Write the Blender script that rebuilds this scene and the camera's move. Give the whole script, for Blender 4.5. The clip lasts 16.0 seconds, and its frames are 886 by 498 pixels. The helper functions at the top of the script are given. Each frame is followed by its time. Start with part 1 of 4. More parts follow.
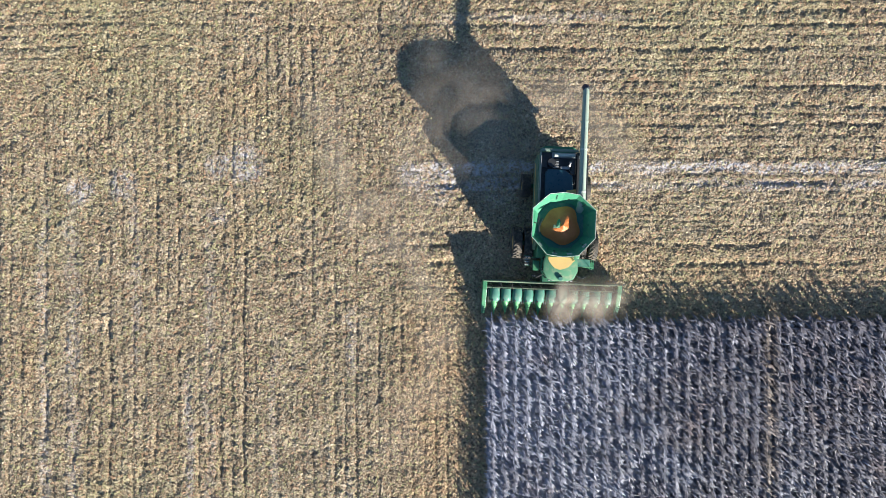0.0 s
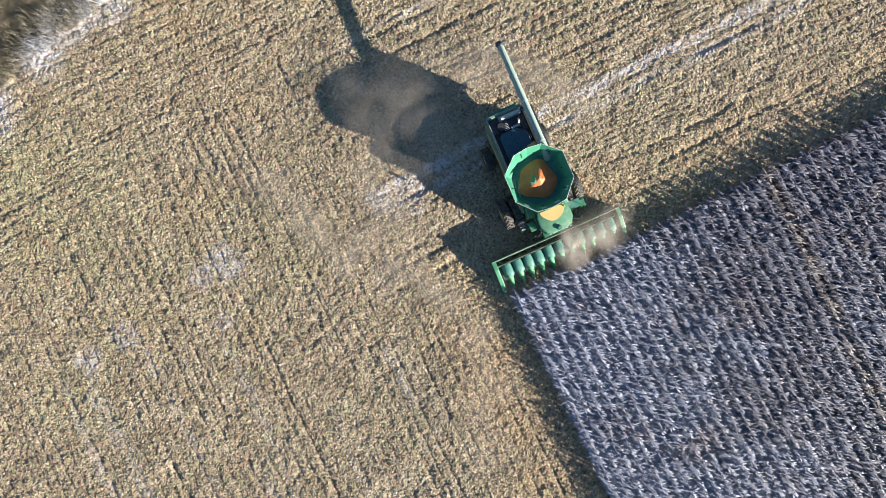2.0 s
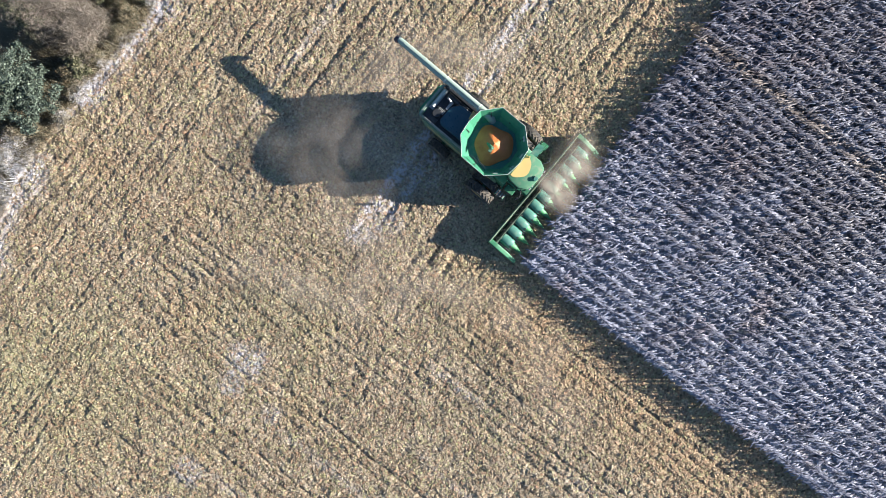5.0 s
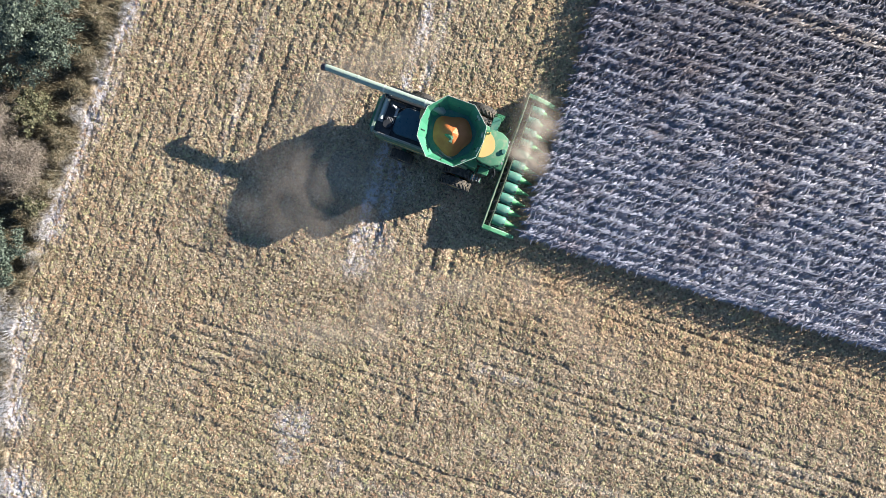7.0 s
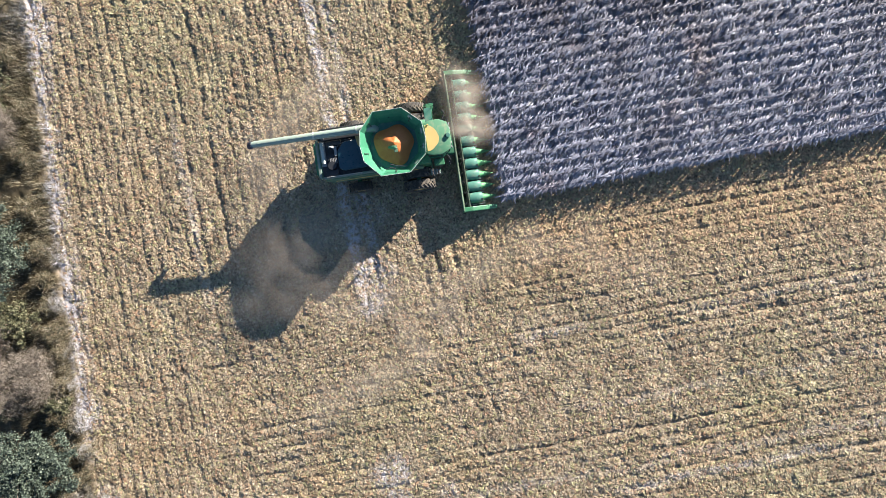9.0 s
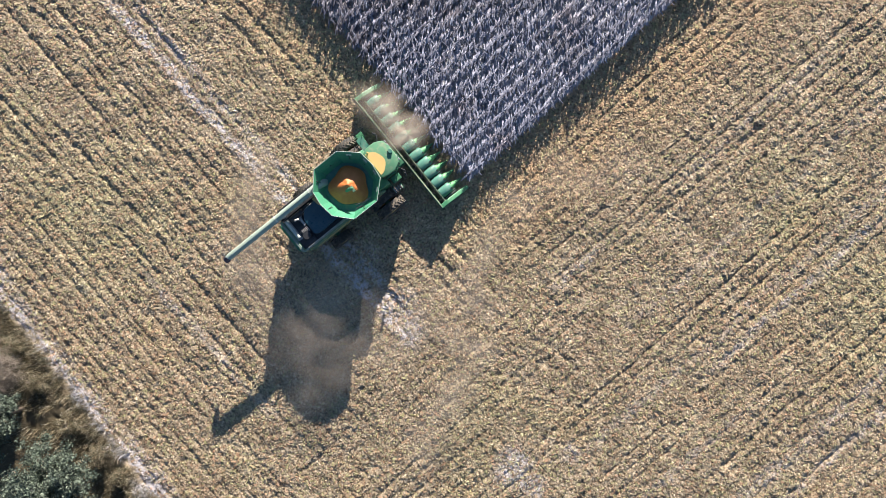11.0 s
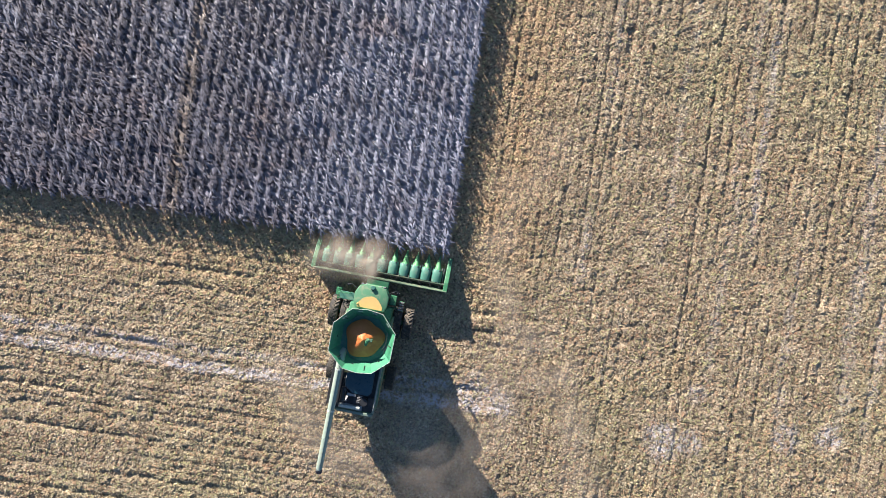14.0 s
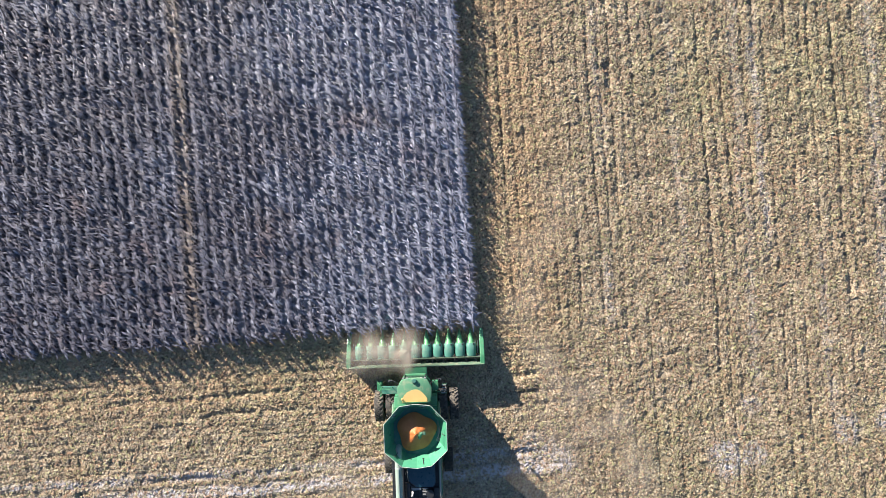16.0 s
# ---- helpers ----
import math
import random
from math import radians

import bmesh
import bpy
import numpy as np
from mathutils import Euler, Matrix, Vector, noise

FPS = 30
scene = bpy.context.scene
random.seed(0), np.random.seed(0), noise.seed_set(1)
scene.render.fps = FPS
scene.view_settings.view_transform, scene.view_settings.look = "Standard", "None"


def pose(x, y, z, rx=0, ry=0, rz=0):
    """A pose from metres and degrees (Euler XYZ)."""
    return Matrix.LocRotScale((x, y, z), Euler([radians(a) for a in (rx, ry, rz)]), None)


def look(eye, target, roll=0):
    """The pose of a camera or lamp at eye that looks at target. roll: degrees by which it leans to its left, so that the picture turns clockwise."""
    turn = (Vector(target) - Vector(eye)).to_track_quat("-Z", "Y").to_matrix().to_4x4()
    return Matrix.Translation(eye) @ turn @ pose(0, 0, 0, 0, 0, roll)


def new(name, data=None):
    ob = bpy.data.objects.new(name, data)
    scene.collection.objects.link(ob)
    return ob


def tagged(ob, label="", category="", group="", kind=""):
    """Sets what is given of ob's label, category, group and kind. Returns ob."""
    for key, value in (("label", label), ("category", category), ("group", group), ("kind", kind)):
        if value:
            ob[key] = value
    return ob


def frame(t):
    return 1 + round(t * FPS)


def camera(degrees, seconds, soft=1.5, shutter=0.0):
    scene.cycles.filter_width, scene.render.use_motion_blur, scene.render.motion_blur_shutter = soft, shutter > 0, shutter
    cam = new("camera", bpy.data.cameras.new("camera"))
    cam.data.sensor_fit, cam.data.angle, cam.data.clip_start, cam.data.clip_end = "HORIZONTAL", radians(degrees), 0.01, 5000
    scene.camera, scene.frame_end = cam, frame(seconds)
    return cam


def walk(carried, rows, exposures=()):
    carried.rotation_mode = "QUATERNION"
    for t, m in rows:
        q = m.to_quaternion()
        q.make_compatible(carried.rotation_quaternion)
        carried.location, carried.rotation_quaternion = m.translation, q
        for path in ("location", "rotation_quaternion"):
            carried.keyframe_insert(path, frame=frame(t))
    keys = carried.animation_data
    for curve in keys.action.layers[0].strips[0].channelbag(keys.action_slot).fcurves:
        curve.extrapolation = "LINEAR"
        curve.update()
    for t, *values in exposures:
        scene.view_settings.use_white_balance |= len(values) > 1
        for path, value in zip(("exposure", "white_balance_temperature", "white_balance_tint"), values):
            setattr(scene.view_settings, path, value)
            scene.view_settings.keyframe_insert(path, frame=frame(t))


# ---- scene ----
# World: x and y lie along the two directions of the crop rows, z up; the lens hangs about 42 m over the field.
cam = camera(71.5, 16.0, soft=0.4)
# seconds, x, y, height, turn about the plumb line (degrees)
PATH = [
    (0, -0.000, 0.000, 41.886, 0.00),
    (0.5, -0.030, 0.195, 41.814, -5.97),
    (1, 0.047, 0.232, 41.833, -13.72),
    (1.5, 0.121, 0.196, 41.821, -20.81),
    (2, 0.186, 0.162, 41.819, -26.03),
    (2.5, 0.251, 0.122, 41.756, -30.98),
    (3, 0.297, 0.103, 41.668, -35.50),
    (3.5, 0.335, 0.099, 41.591, -39.50),
    (4, 0.405, 0.072, 41.564, -43.63),
    (4.2, 0.417, 0.043, 41.520, -45.20),
    (6.3, 0.550, -0.064, 40.830, -65.25),
    (6.5, 0.574, -0.096, 40.834, -67.30),
    (7, 0.589, -0.138, 40.800, -72.33),
    (7.5, 0.588, -0.188, 40.784, -79.02),
    (8, 0.596, -0.247, 40.829, -86.13),
    (8.5, 0.597, -0.269, 40.873, -93.43),
    (9, 0.561, -0.268, 40.913, -100.73),
    (9.5, 0.553, -0.273, 41.012, -108.00),
    (10, 0.580, -0.280, 41.071, -115.71),
    (10.2, 0.589, -0.279, 41.120, -118.73),
    (12.3, 1.233, -1.194, 41.764, -153.48),
    (12.5, 1.458, -1.536, 41.818, -157.11),
    (13, 2.077, -2.583, 41.952, -165.13),
    (13.5, 2.712, -3.724, 42.048, -169.41),
    (14, 3.332, -4.896, 42.167, -171.24),
    (14.5, 3.849, -6.122, 42.219, -176.46),
    (15, 4.251, -7.401, 42.189, -180.92),
    (15.5, 4.608, -8.684, 42.170, -184.18),
    (16, 4.875, -9.900, 42.125, -184.19),
]
walk(cam, [(t, pose(x, y, z, 0, 0, turn)) for t, x, y, z, turn in PATH], exposures=[(0, 1.52, 6370, 7), (4, 1.64, 6230, 9), (8, 1.62, 6460, 10), (10, 1.58, 6600, 11), (12.5, 1.44, 6640, 13), (14, 1.5, 6560, 13), (16, 1.56, 6480, 11)])

# ---- light: a low sun in a clear sky ----
SUN_ELEV, SHADOW_AZ = 16.9, 128.6
to_sun = Vector((-math.cos(radians(SHADOW_AZ)) * math.cos(radians(SUN_ELEV)), -math.sin(radians(SHADOW_AZ)) * math.cos(radians(SUN_ELEV)), math.sin(radians(SUN_ELEV))))
sun = new("sun", bpy.data.lights.new("sun", "SUN"))
sun.data.energy, sun.data.angle, sun.data.color = 5.0, radians(0.55), (1.0, 0.925, 0.82)
sun.matrix_world = look(to_sun * 80, (0, 0, 0))
world = bpy.data.worlds.new("sky")
scene.world = world
world.use_nodes = True
wt = world.node_tree
sky = wt.nodes.new("ShaderNodeTexSky")
sky.sky_type, sky.sun_disc = "NISHITA", False
sky.sun_elevation, sky.ozone_density, sky.dust_density = radians(SUN_ELEV), 3.5, 0.2
sky.sun_rotation = math.atan2(to_sun.x, to_sun.y)
wt.links.new(sky.outputs[0], wt.nodes["Background"].inputs[0])
wt.nodes["Background"].inputs[1].default_value = 0.052


# ---- material tools ----
class Mat:
    """A principled material with short ways to add nodes."""

    def __init__(self, name, rough=0.6, metal=0.0, coat=0.0):
        self.m = bpy.data.materials.new(name)
        self.m.use_nodes = True
        self.t = self.m.node_tree
        self.b = self.t.nodes["Principled BSDF"]
        self.b.inputs["Roughness"].default_value = rough
        self.b.inputs["Metallic"].default_value = metal
        self.b.inputs["Coat Weight"].default_value = coat
        self.pos = self.t.nodes.new("ShaderNodeNewGeometry").outputs["Position"]
        self.obj = self.t.nodes.new("ShaderNodeTexCoord").outputs["Object"]

    def put(self, socket, value):
        if hasattr(value, "is_output"):
            self.t.links.new(value, socket)
        elif isinstance(value, tuple) and len(value) == 3 and socket.type == "RGBA":
            socket.default_value = (*value, 1)
        else:
            socket.default_value = value

    def noise(self, vec, scale, detail=3.0, rough=0.6, squeeze=None):
        if squeeze:
            mp = self.t.nodes.new("ShaderNodeMapping")
            mp.inputs["Scale"].default_value = squeeze
            self.t.links.new(vec, mp.inputs[0])
            vec = mp.outputs[0]
        n = self.t.nodes.new("ShaderNodeTexNoise")
        self.t.links.new(vec, n.inputs["Vector"])
        n.inputs["Scale"].default_value, n.inputs["Detail"].default_value, n.inputs["Roughness"].default_value = scale, detail, rough
        return n.outputs["Fac"]

    def step(self, value, lo, hi, a=0.0, b=1.0):
        n = self.t.nodes.new("ShaderNodeMapRange")
        n.interpolation_type = "SMOOTHSTEP"
        for i, v in enumerate((value, lo, hi, a, b)):
            self.put(n.inputs[i], v)
        return n.outputs[0]

    def mix(self, fac, a, b):
        n = self.t.nodes.new("ShaderNodeMix")
        n.data_type = "RGBA"
        self.put(n.inputs[0], fac), self.put(n.inputs[6], a), self.put(n.inputs[7], b)
        return n.outputs[2]

    def math(self, op, a, b=0.0):
        n = self.t.nodes.new("ShaderNodeMath")
        n.operation = op
        self.put(n.inputs[0], a), self.put(n.inputs[1], b)
        return n.outputs[0]

    def axes(self, vec):
        n = self.t.nodes.new("ShaderNodeSeparateXYZ")
        self.t.links.new(vec, n.inputs[0])
        return n.outputs

    def ramp(self, fac, stops):
        n = self.t.nodes.new("ShaderNodeValToRGB")
        while len(n.color_ramp.elements) < len(stops):
            n.color_ramp.elements.new(0.5)
        for e, (p, c) in zip(n.color_ramp.elements, stops):
            e.position, e.color = p, (*c, 1)
        self.put(n.inputs[0], fac)
        return n.outputs[0]

    def island(self):
        return self.t.nodes.new("ShaderNodeNewGeometry").outputs["Random Per Island"]

    def bump(self, height, strength=0.5, distance=0.02):
        n = self.t.nodes.new("ShaderNodeBump")
        n.inputs["Strength"].default_value, n.inputs["Distance"].default_value = strength, distance
        self.put(n.inputs["Height"], height)
        self.t.links.new(n.outputs[0], self.b.inputs["Normal"])

    def color(self, value):
        self.put(self.b.inputs["Base Color"], value)
        return self.m


def rim_line(m, x):
    """The y of the field's rim at x: nearly straight, bending back past the old turning place."""
    straight = m.math("ADD", m.math("MULTIPLY", x, -0.047), 24.95)
    return m.math("MINIMUM", straight, m.math("ADD", m.math("MULTIPLY", x, 0.24), 28.4))


def frost_cover(m):
    """How much rime lies on the field: lanes along the rows, a few worn spots and the rim of the field."""
    x, y, _ = m.axes(m.pos)
    wob = m.noise(m.pos, 0.25, 2)
    yy = m.math("ADD", y, m.math("MULTIPLY", m.math("SUBTRACT", wob, 0.5), 1.2))
    xx = m.math("ADD", x, m.math("MULTIPLY", m.math("SUBTRACT", wob, 0.5), 1.6))
    # distance past the rim of the field
    edge = m.math("SUBTRACT", yy, rim_line(m, x))
    total = 0.0

    def lane(axis, centre, half, along, lo, hi, power):
        near = m.step(m.math("ABSOLUTE", m.math("SUBTRACT", axis, centre)), half, half * 0.2)
        inside = m.math("MULTIPLY", m.step(along, lo, lo + 4), m.step(along, hi, hi - 4))
        return m.math("MULTIPLY", m.math("MULTIPLY", near, inside), power)

    lanes = [
        (yy, 5.5, 0.6, x, -4, 60, 1.25), (yy, 4.35, 0.5, x, -2, 60, 0.8), (yy, 15.7, 0.5, x, -2, 14, 0.4),
        (edge, -0.15, 0.6, x, -10, 34, 1.5), (edge, -0.9, 0.4, x, -8, 34, 0.5),
        (xx, -6.3, 0.6, y, -10, -3, 0.8), (xx, -6.5, 0.5, y, -30, -14, 0.3), (xx, -15.9, 0.5, y, -40, 3, 0.3), (xx, -25.3, 0.8, y, -30, 5, 0.4),
        (xx, -17.3, 0.45, y, -26, -7, 0.6), (xx, -21.0, 0.5, y, -10, 5, 0.4), (xx, -11.5, 0.5, y, -34, -4, 0.25), (xx, -27.2, 0.5, y, -40, 5, 0.5),
    ]
    for row in lanes:
        total = m.math("ADD", total, lane(*row))
    for cx, cy, r, power in ((-24.2, 22.4, 3.6, 1.7), (-18.6, 23.9, 2.2, 1.8), (-13.4, 5.8, 1.9, 1.1), (-15.5, 5.6, 1.2, 1.0), (-15.3, 2.3, 1.0, 0.8), (-24.7, 4.0, 1.3, 1.0), (-22.0, 4.3, 1.4, 0.7), (-13.3, 25.0, 2.6, 0.8), (-12.6, 27.0, 2.4, 1.0), (-11.8, 25.6, 2.0, 0.8), (-16.0, 25.2, 2.4, 1.0), (-6.0, 24.9, 1.6, 0.9), (-0.4, 4.4, 2.0, 0.8), (-2.3, 4.9, 1.2, 0.6), (3.7, 4.6, 2.2, 0.4), (2.0, 24.9, 1.2, 1.5), (20.5, 23.9, 2.2, 0.8)):
        d = m.math("POWER", m.math("ADD", m.math("POWER", m.math("SUBTRACT", xx, cx), 2.0), m.math("POWER", m.math("SUBTRACT", yy, cy), 2.0)), 0.5)
        total = m.math("ADD", total, m.math("MULTIPLY", m.step(d, r, r * 0.25), power))
    broken = m.math("MULTIPLY", m.step(m.noise(m.pos, 3.2, 4, 0.75), 0.38, 0.6), m.step(m.noise(m.pos, 0.6, 2), 0.35, 0.6, 0.4, 1.0))
    return m.math("MINIMUM", m.math("MULTIPLY", total, broken), 1.0)


def field_tint(m, fine):
    """Straw tones of the stubble: tan, ochre, olive and grey in broad patches, with rime on top."""
    big = m.noise(m.pos, 0.09, 3)
    mid = m.noise(m.pos, 0.5, 4, 0.65)
    tan = m.mix(m.step(mid, 0.35, 0.68), (0.30, 0.236, 0.16), (0.455, 0.367, 0.257))
    ochre = m.mix(m.step(m.noise(m.pos, 0.17, 2), 0.52, 0.78, 0.0, 0.8), tan, (0.40, 0.285, 0.17))
    olive = m.mix(m.step(big, 0.5, 0.68, 0.0, 0.35), ochre, (0.36, 0.335, 0.19))
    x, y, _ = m.axes(m.pos)
    for cx, cy, r in ((-22, 14, 9), (-22, -20, 8), (17, 15, 8), (-12, -20, 5)):
        d = m.math("POWER", m.math("ADD", m.math("POWER", m.math("SUBTRACT", x, cx), 2.0), m.math("POWER", m.math("SUBTRACT", y, cy), 2.0)), 0.5)
        olive = m.mix(m.math("MULTIPLY", m.step(d, r, r * 0.2, 0.0, 0.42), m.step(mid, 0.3, 0.6)), olive, (0.36, 0.34, 0.18))
    husks = m.math("MULTIPLY", m.math("MULTIPLY", m.step(x, -5.5, -1), m.step(y, 0, -6)), m.step(mid, 0.32, 0.6, 0.2, 0.8))
    head = m.math("MULTIPLY", m.step(m.math("ABSOLUTE", m.math("ADD", y, 1.2)), 2.6, 0.8), m.step(x, -2, 4))
    husks = m.math("MAXIMUM", husks, m.math("MULTIPLY", head, m.step(mid, 0.35, 0.62, 0.05, 0.55)))
    olive = m.mix(husks, olive, (0.415, 0.285, 0.16))
    grain = m.ramp(fine, [(0.0, (0.34, 0.3, 0.26)), (0.22, (0.74, 0.7, 0.65)), (0.6, (1.06, 1.05, 1.03)), (1.0, (1.35, 1.35, 1.37))])
    clump = m.math("MULTIPLY", m.step(m.noise(m.pos, 6.0, 2, 0.6), 0.34, 0.66, 0.64, 1.26), m.step(m.noise(m.pos, 1.7, 2, 0.6), 0.35, 0.65, 0.92, 1.07))
    n = m.t.nodes.new("ShaderNodeMix")
    n.data_type, n.blend_type = "RGBA", "MULTIPLY"
    n.inputs[0].default_value = 1.0
    m.put(n.inputs[6], olive), m.put(n.inputs[7], grain)
    k = m.t.nodes.new("ShaderNodeVectorMath")
    k.operation = "SCALE"
    m.put(k.inputs[0], n.outputs[2]), m.put(k.inputs["Scale"], clump)
    return m.mix(m.math("MULTIPLY", frost_cover(m), 0.72), k.outputs[0], (0.66, 0.64, 0.7))


def make_ground():
    m = Mat("field_soil_and_chaff", 0.9)
    x, y, _ = m.axes(m.pos)
    fine = m.noise(m.pos, 7.0, 4, 0.8)
    straw = field_tint(m, m.step(fine, 0.25, 0.75))
    soil = m.mix(m.noise(m.pos, 3.0, 4), (0.2, 0.142, 0.092), (0.3, 0.215, 0.14))
    cover = m.mix(m.step(m.noise(m.pos, 2.2, 4, 0.7), 0.16, 0.36), soil, straw)
    # rimed soil between the standing rows
    rime = m.mix(frost_on_corn(m), (0.62, 0.595, 0.65), (0.9, 0.89, 0.93))
    rime = m.mix(m.step(m.noise(m.pos, 4.5, 4, 0.75), 0.5, 0.7, 0.0, 0.4), rime, (0.3, 0.27, 0.29))
    in_corn = m.math("MULTIPLY", m.step(x, 2.7, 3.3), m.step(y, -4.8, -5.3))
    # rough grass past the rim of the field
    grass = m.mix(m.noise(m.pos, 1.4, 4), (0.05, 0.042, 0.025), (0.14, 0.11, 0.065))
    rim = m.step(m.math("ADD", m.math("SUBTRACT", y, rim_line(m, x)), m.math("MULTIPLY", m.noise(m.pos, 0.9, 4, 0.7), 2.4)), 1.3, 2.2)
    m.bump(m.noise(m.pos, 7.0, 5, 0.75), 0.5, 0.06)
    return m.color(m.mix(rim, m.mix(in_corn, cover, rime), grass))


def make_residue():
    m = Mat("corn_residue", 0.75)
    lot = m.island()
    hue = m.math("FRACT", m.math("MULTIPLY", lot, 17.3))
    base = field_tint(m, lot)
    red = m.mix(m.step(hue, 0.74, 0.95, 0.0, 0.7), base, (0.42, 0.24, 0.14))
    return m.color(m.mix(m.step(hue, 0.26, 0.04, 0.0, 0.65), red, (0.42, 0.4, 0.18)))


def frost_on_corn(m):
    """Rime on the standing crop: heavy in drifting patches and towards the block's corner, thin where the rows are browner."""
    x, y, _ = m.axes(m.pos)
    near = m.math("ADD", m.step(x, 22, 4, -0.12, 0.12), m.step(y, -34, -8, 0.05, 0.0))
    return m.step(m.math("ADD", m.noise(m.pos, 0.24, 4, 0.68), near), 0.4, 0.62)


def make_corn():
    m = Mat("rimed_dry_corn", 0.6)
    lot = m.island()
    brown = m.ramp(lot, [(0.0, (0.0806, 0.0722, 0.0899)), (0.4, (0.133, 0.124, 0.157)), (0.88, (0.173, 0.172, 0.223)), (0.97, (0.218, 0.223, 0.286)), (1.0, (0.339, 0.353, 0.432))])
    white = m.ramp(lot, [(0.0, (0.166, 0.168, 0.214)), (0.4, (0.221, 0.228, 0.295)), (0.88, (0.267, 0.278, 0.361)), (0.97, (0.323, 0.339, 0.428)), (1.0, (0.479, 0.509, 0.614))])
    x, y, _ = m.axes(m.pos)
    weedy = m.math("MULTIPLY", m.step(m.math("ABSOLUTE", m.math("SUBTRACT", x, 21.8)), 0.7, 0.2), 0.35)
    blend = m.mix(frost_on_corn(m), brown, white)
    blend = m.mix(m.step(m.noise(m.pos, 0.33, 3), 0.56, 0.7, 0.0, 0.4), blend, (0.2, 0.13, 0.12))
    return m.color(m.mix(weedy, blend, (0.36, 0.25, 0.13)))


# Dead brown, darkened further to put the shade low in the rows into colour.
def make_shaded_stalk():
    m = Mat("shaded_dry_corn_stalk", 0.75)
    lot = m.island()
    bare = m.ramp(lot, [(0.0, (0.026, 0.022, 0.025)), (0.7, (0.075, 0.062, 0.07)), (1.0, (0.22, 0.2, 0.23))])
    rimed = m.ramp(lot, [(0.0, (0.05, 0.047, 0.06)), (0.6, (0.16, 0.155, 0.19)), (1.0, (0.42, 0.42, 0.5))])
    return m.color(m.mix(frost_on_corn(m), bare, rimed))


def make_paint(name, base, rough=0.32, dust=0.25, coat=0.4, metal=0.0):
    m = Mat(name, rough, metal, coat)
    m.b.inputs["Coat Roughness"].default_value = 0.15
    shade = m.mix(m.noise(m.obj, 1.3, 3), base, tuple(min(1.0, c * 1.25) for c in base))
    film = m.step(m.noise(m.obj, 2.6, 5, 0.7), 0.45, 0.8, 0.0, dust)
    m.put(m.b.inputs["Roughness"], m.step(m.noise(m.obj, 5.0, 4), 0.3, 0.7, rough, min(1.0, rough + 0.25)))
    m.bump(m.noise(m.obj, 14.0, 3), 0.08, 0.01)
    return m.color(m.mix(film, shade, (0.42, 0.34, 0.24)))


GROUND, RESIDUE, CORN, SHADED_STALK = make_ground(), make_residue(), make_corn(), make_shaded_stalk()
GREEN = make_paint("green_paint", (0.042, 0.185, 0.092), 0.36, 0.25, 0.12)
PALE_GREEN = make_paint("dusty_green_paint", (0.075, 0.16, 0.1), 0.45, 0.4)
# Paled past the hull green to put sunlight on the side rail into its colour.
RAIL = make_paint("sunlit_rail_paint", (0.16, 0.22, 0.18), 0.5, 0.4, 0.1)
# Green paled towards grey so that the tube carries sun glare in its colour.
TUBE = make_paint("sunlit_auger_paint", (0.24, 0.31, 0.265), 0.5, 0.35, 0.1)
HOOD = make_paint("dull_green_plastic", (0.05, 0.175, 0.135), 0.5, 0.3, 0.1)
DECK = make_paint("black_steel", (0.02, 0.022, 0.026), 0.4, 0.12, 0.1)
STEEL = make_paint("grey_steel", (0.33, 0.33, 0.33), 0.45, 0.3, 0.0, 0.5)
RUBBER = make_paint("tyre_rubber", (0.05, 0.046, 0.044), 0.85, 0.55, 0.0)
YELLOW = make_paint("yellow_paint", (0.6, 0.4, 0.15), 0.65, 0.35, 0.1)
SNOUT = make_paint("pale_green_plastic", (0.09, 0.3, 0.13), 0.5, 0.4, 0.1)
# Hull green lifted, so the tank panels carry grazing sun in their colour.
TANK = make_paint("sunlit_tank_green", (0.046, 0.22, 0.125), 0.4, 0.12, 0.1)
CABGREEN = make_paint("dusty_roof_green", (0.085, 0.23, 0.13), 0.45, 0.65, 0.1)
RIMWHITE = make_paint("pale_rim_strip", (0.4, 0.45, 0.41), 0.5, 0.25)
BLUEBLACK = make_paint("dark_rubber_spout", (0.02, 0.022, 0.05), 0.6, 0.1, 0.0)
DUSTY = make_paint("dust_caked_green_paint", (0.075, 0.13, 0.085), 0.6, 0.7, 0.0)
# Green darkened and blued: shade and sky reflection are put into the hood's colour.
HOODTOP = make_paint("glossy_shaded_hood", (0.014, 0.06, 0.085), 0.25, 0.08, 0.4)


def make_glass():
    m = Mat("cab_glass", 0.05)
    m.b.inputs["Coat Weight"].default_value = 0.5
    m.b.inputs["Transmission Weight"].default_value = 0.7
    return m.color((0.05, 0.08, 0.08))


def make_grain():
    m = Mat("corn_kernels", 0.5)
    v = m.t.nodes.new("ShaderNodeTexVoronoi")
    v.inputs["Scale"].default_value = 60
    m.t.links.new(m.obj, v.inputs["Vector"])
    m.bump(v.outputs["Distance"], 0.6, 0.01)
    return m.color(m.mix(m.noise(m.obj, 4, 4), (0.52, 0.135, 0.035), (0.7, 0.25, 0.075)))


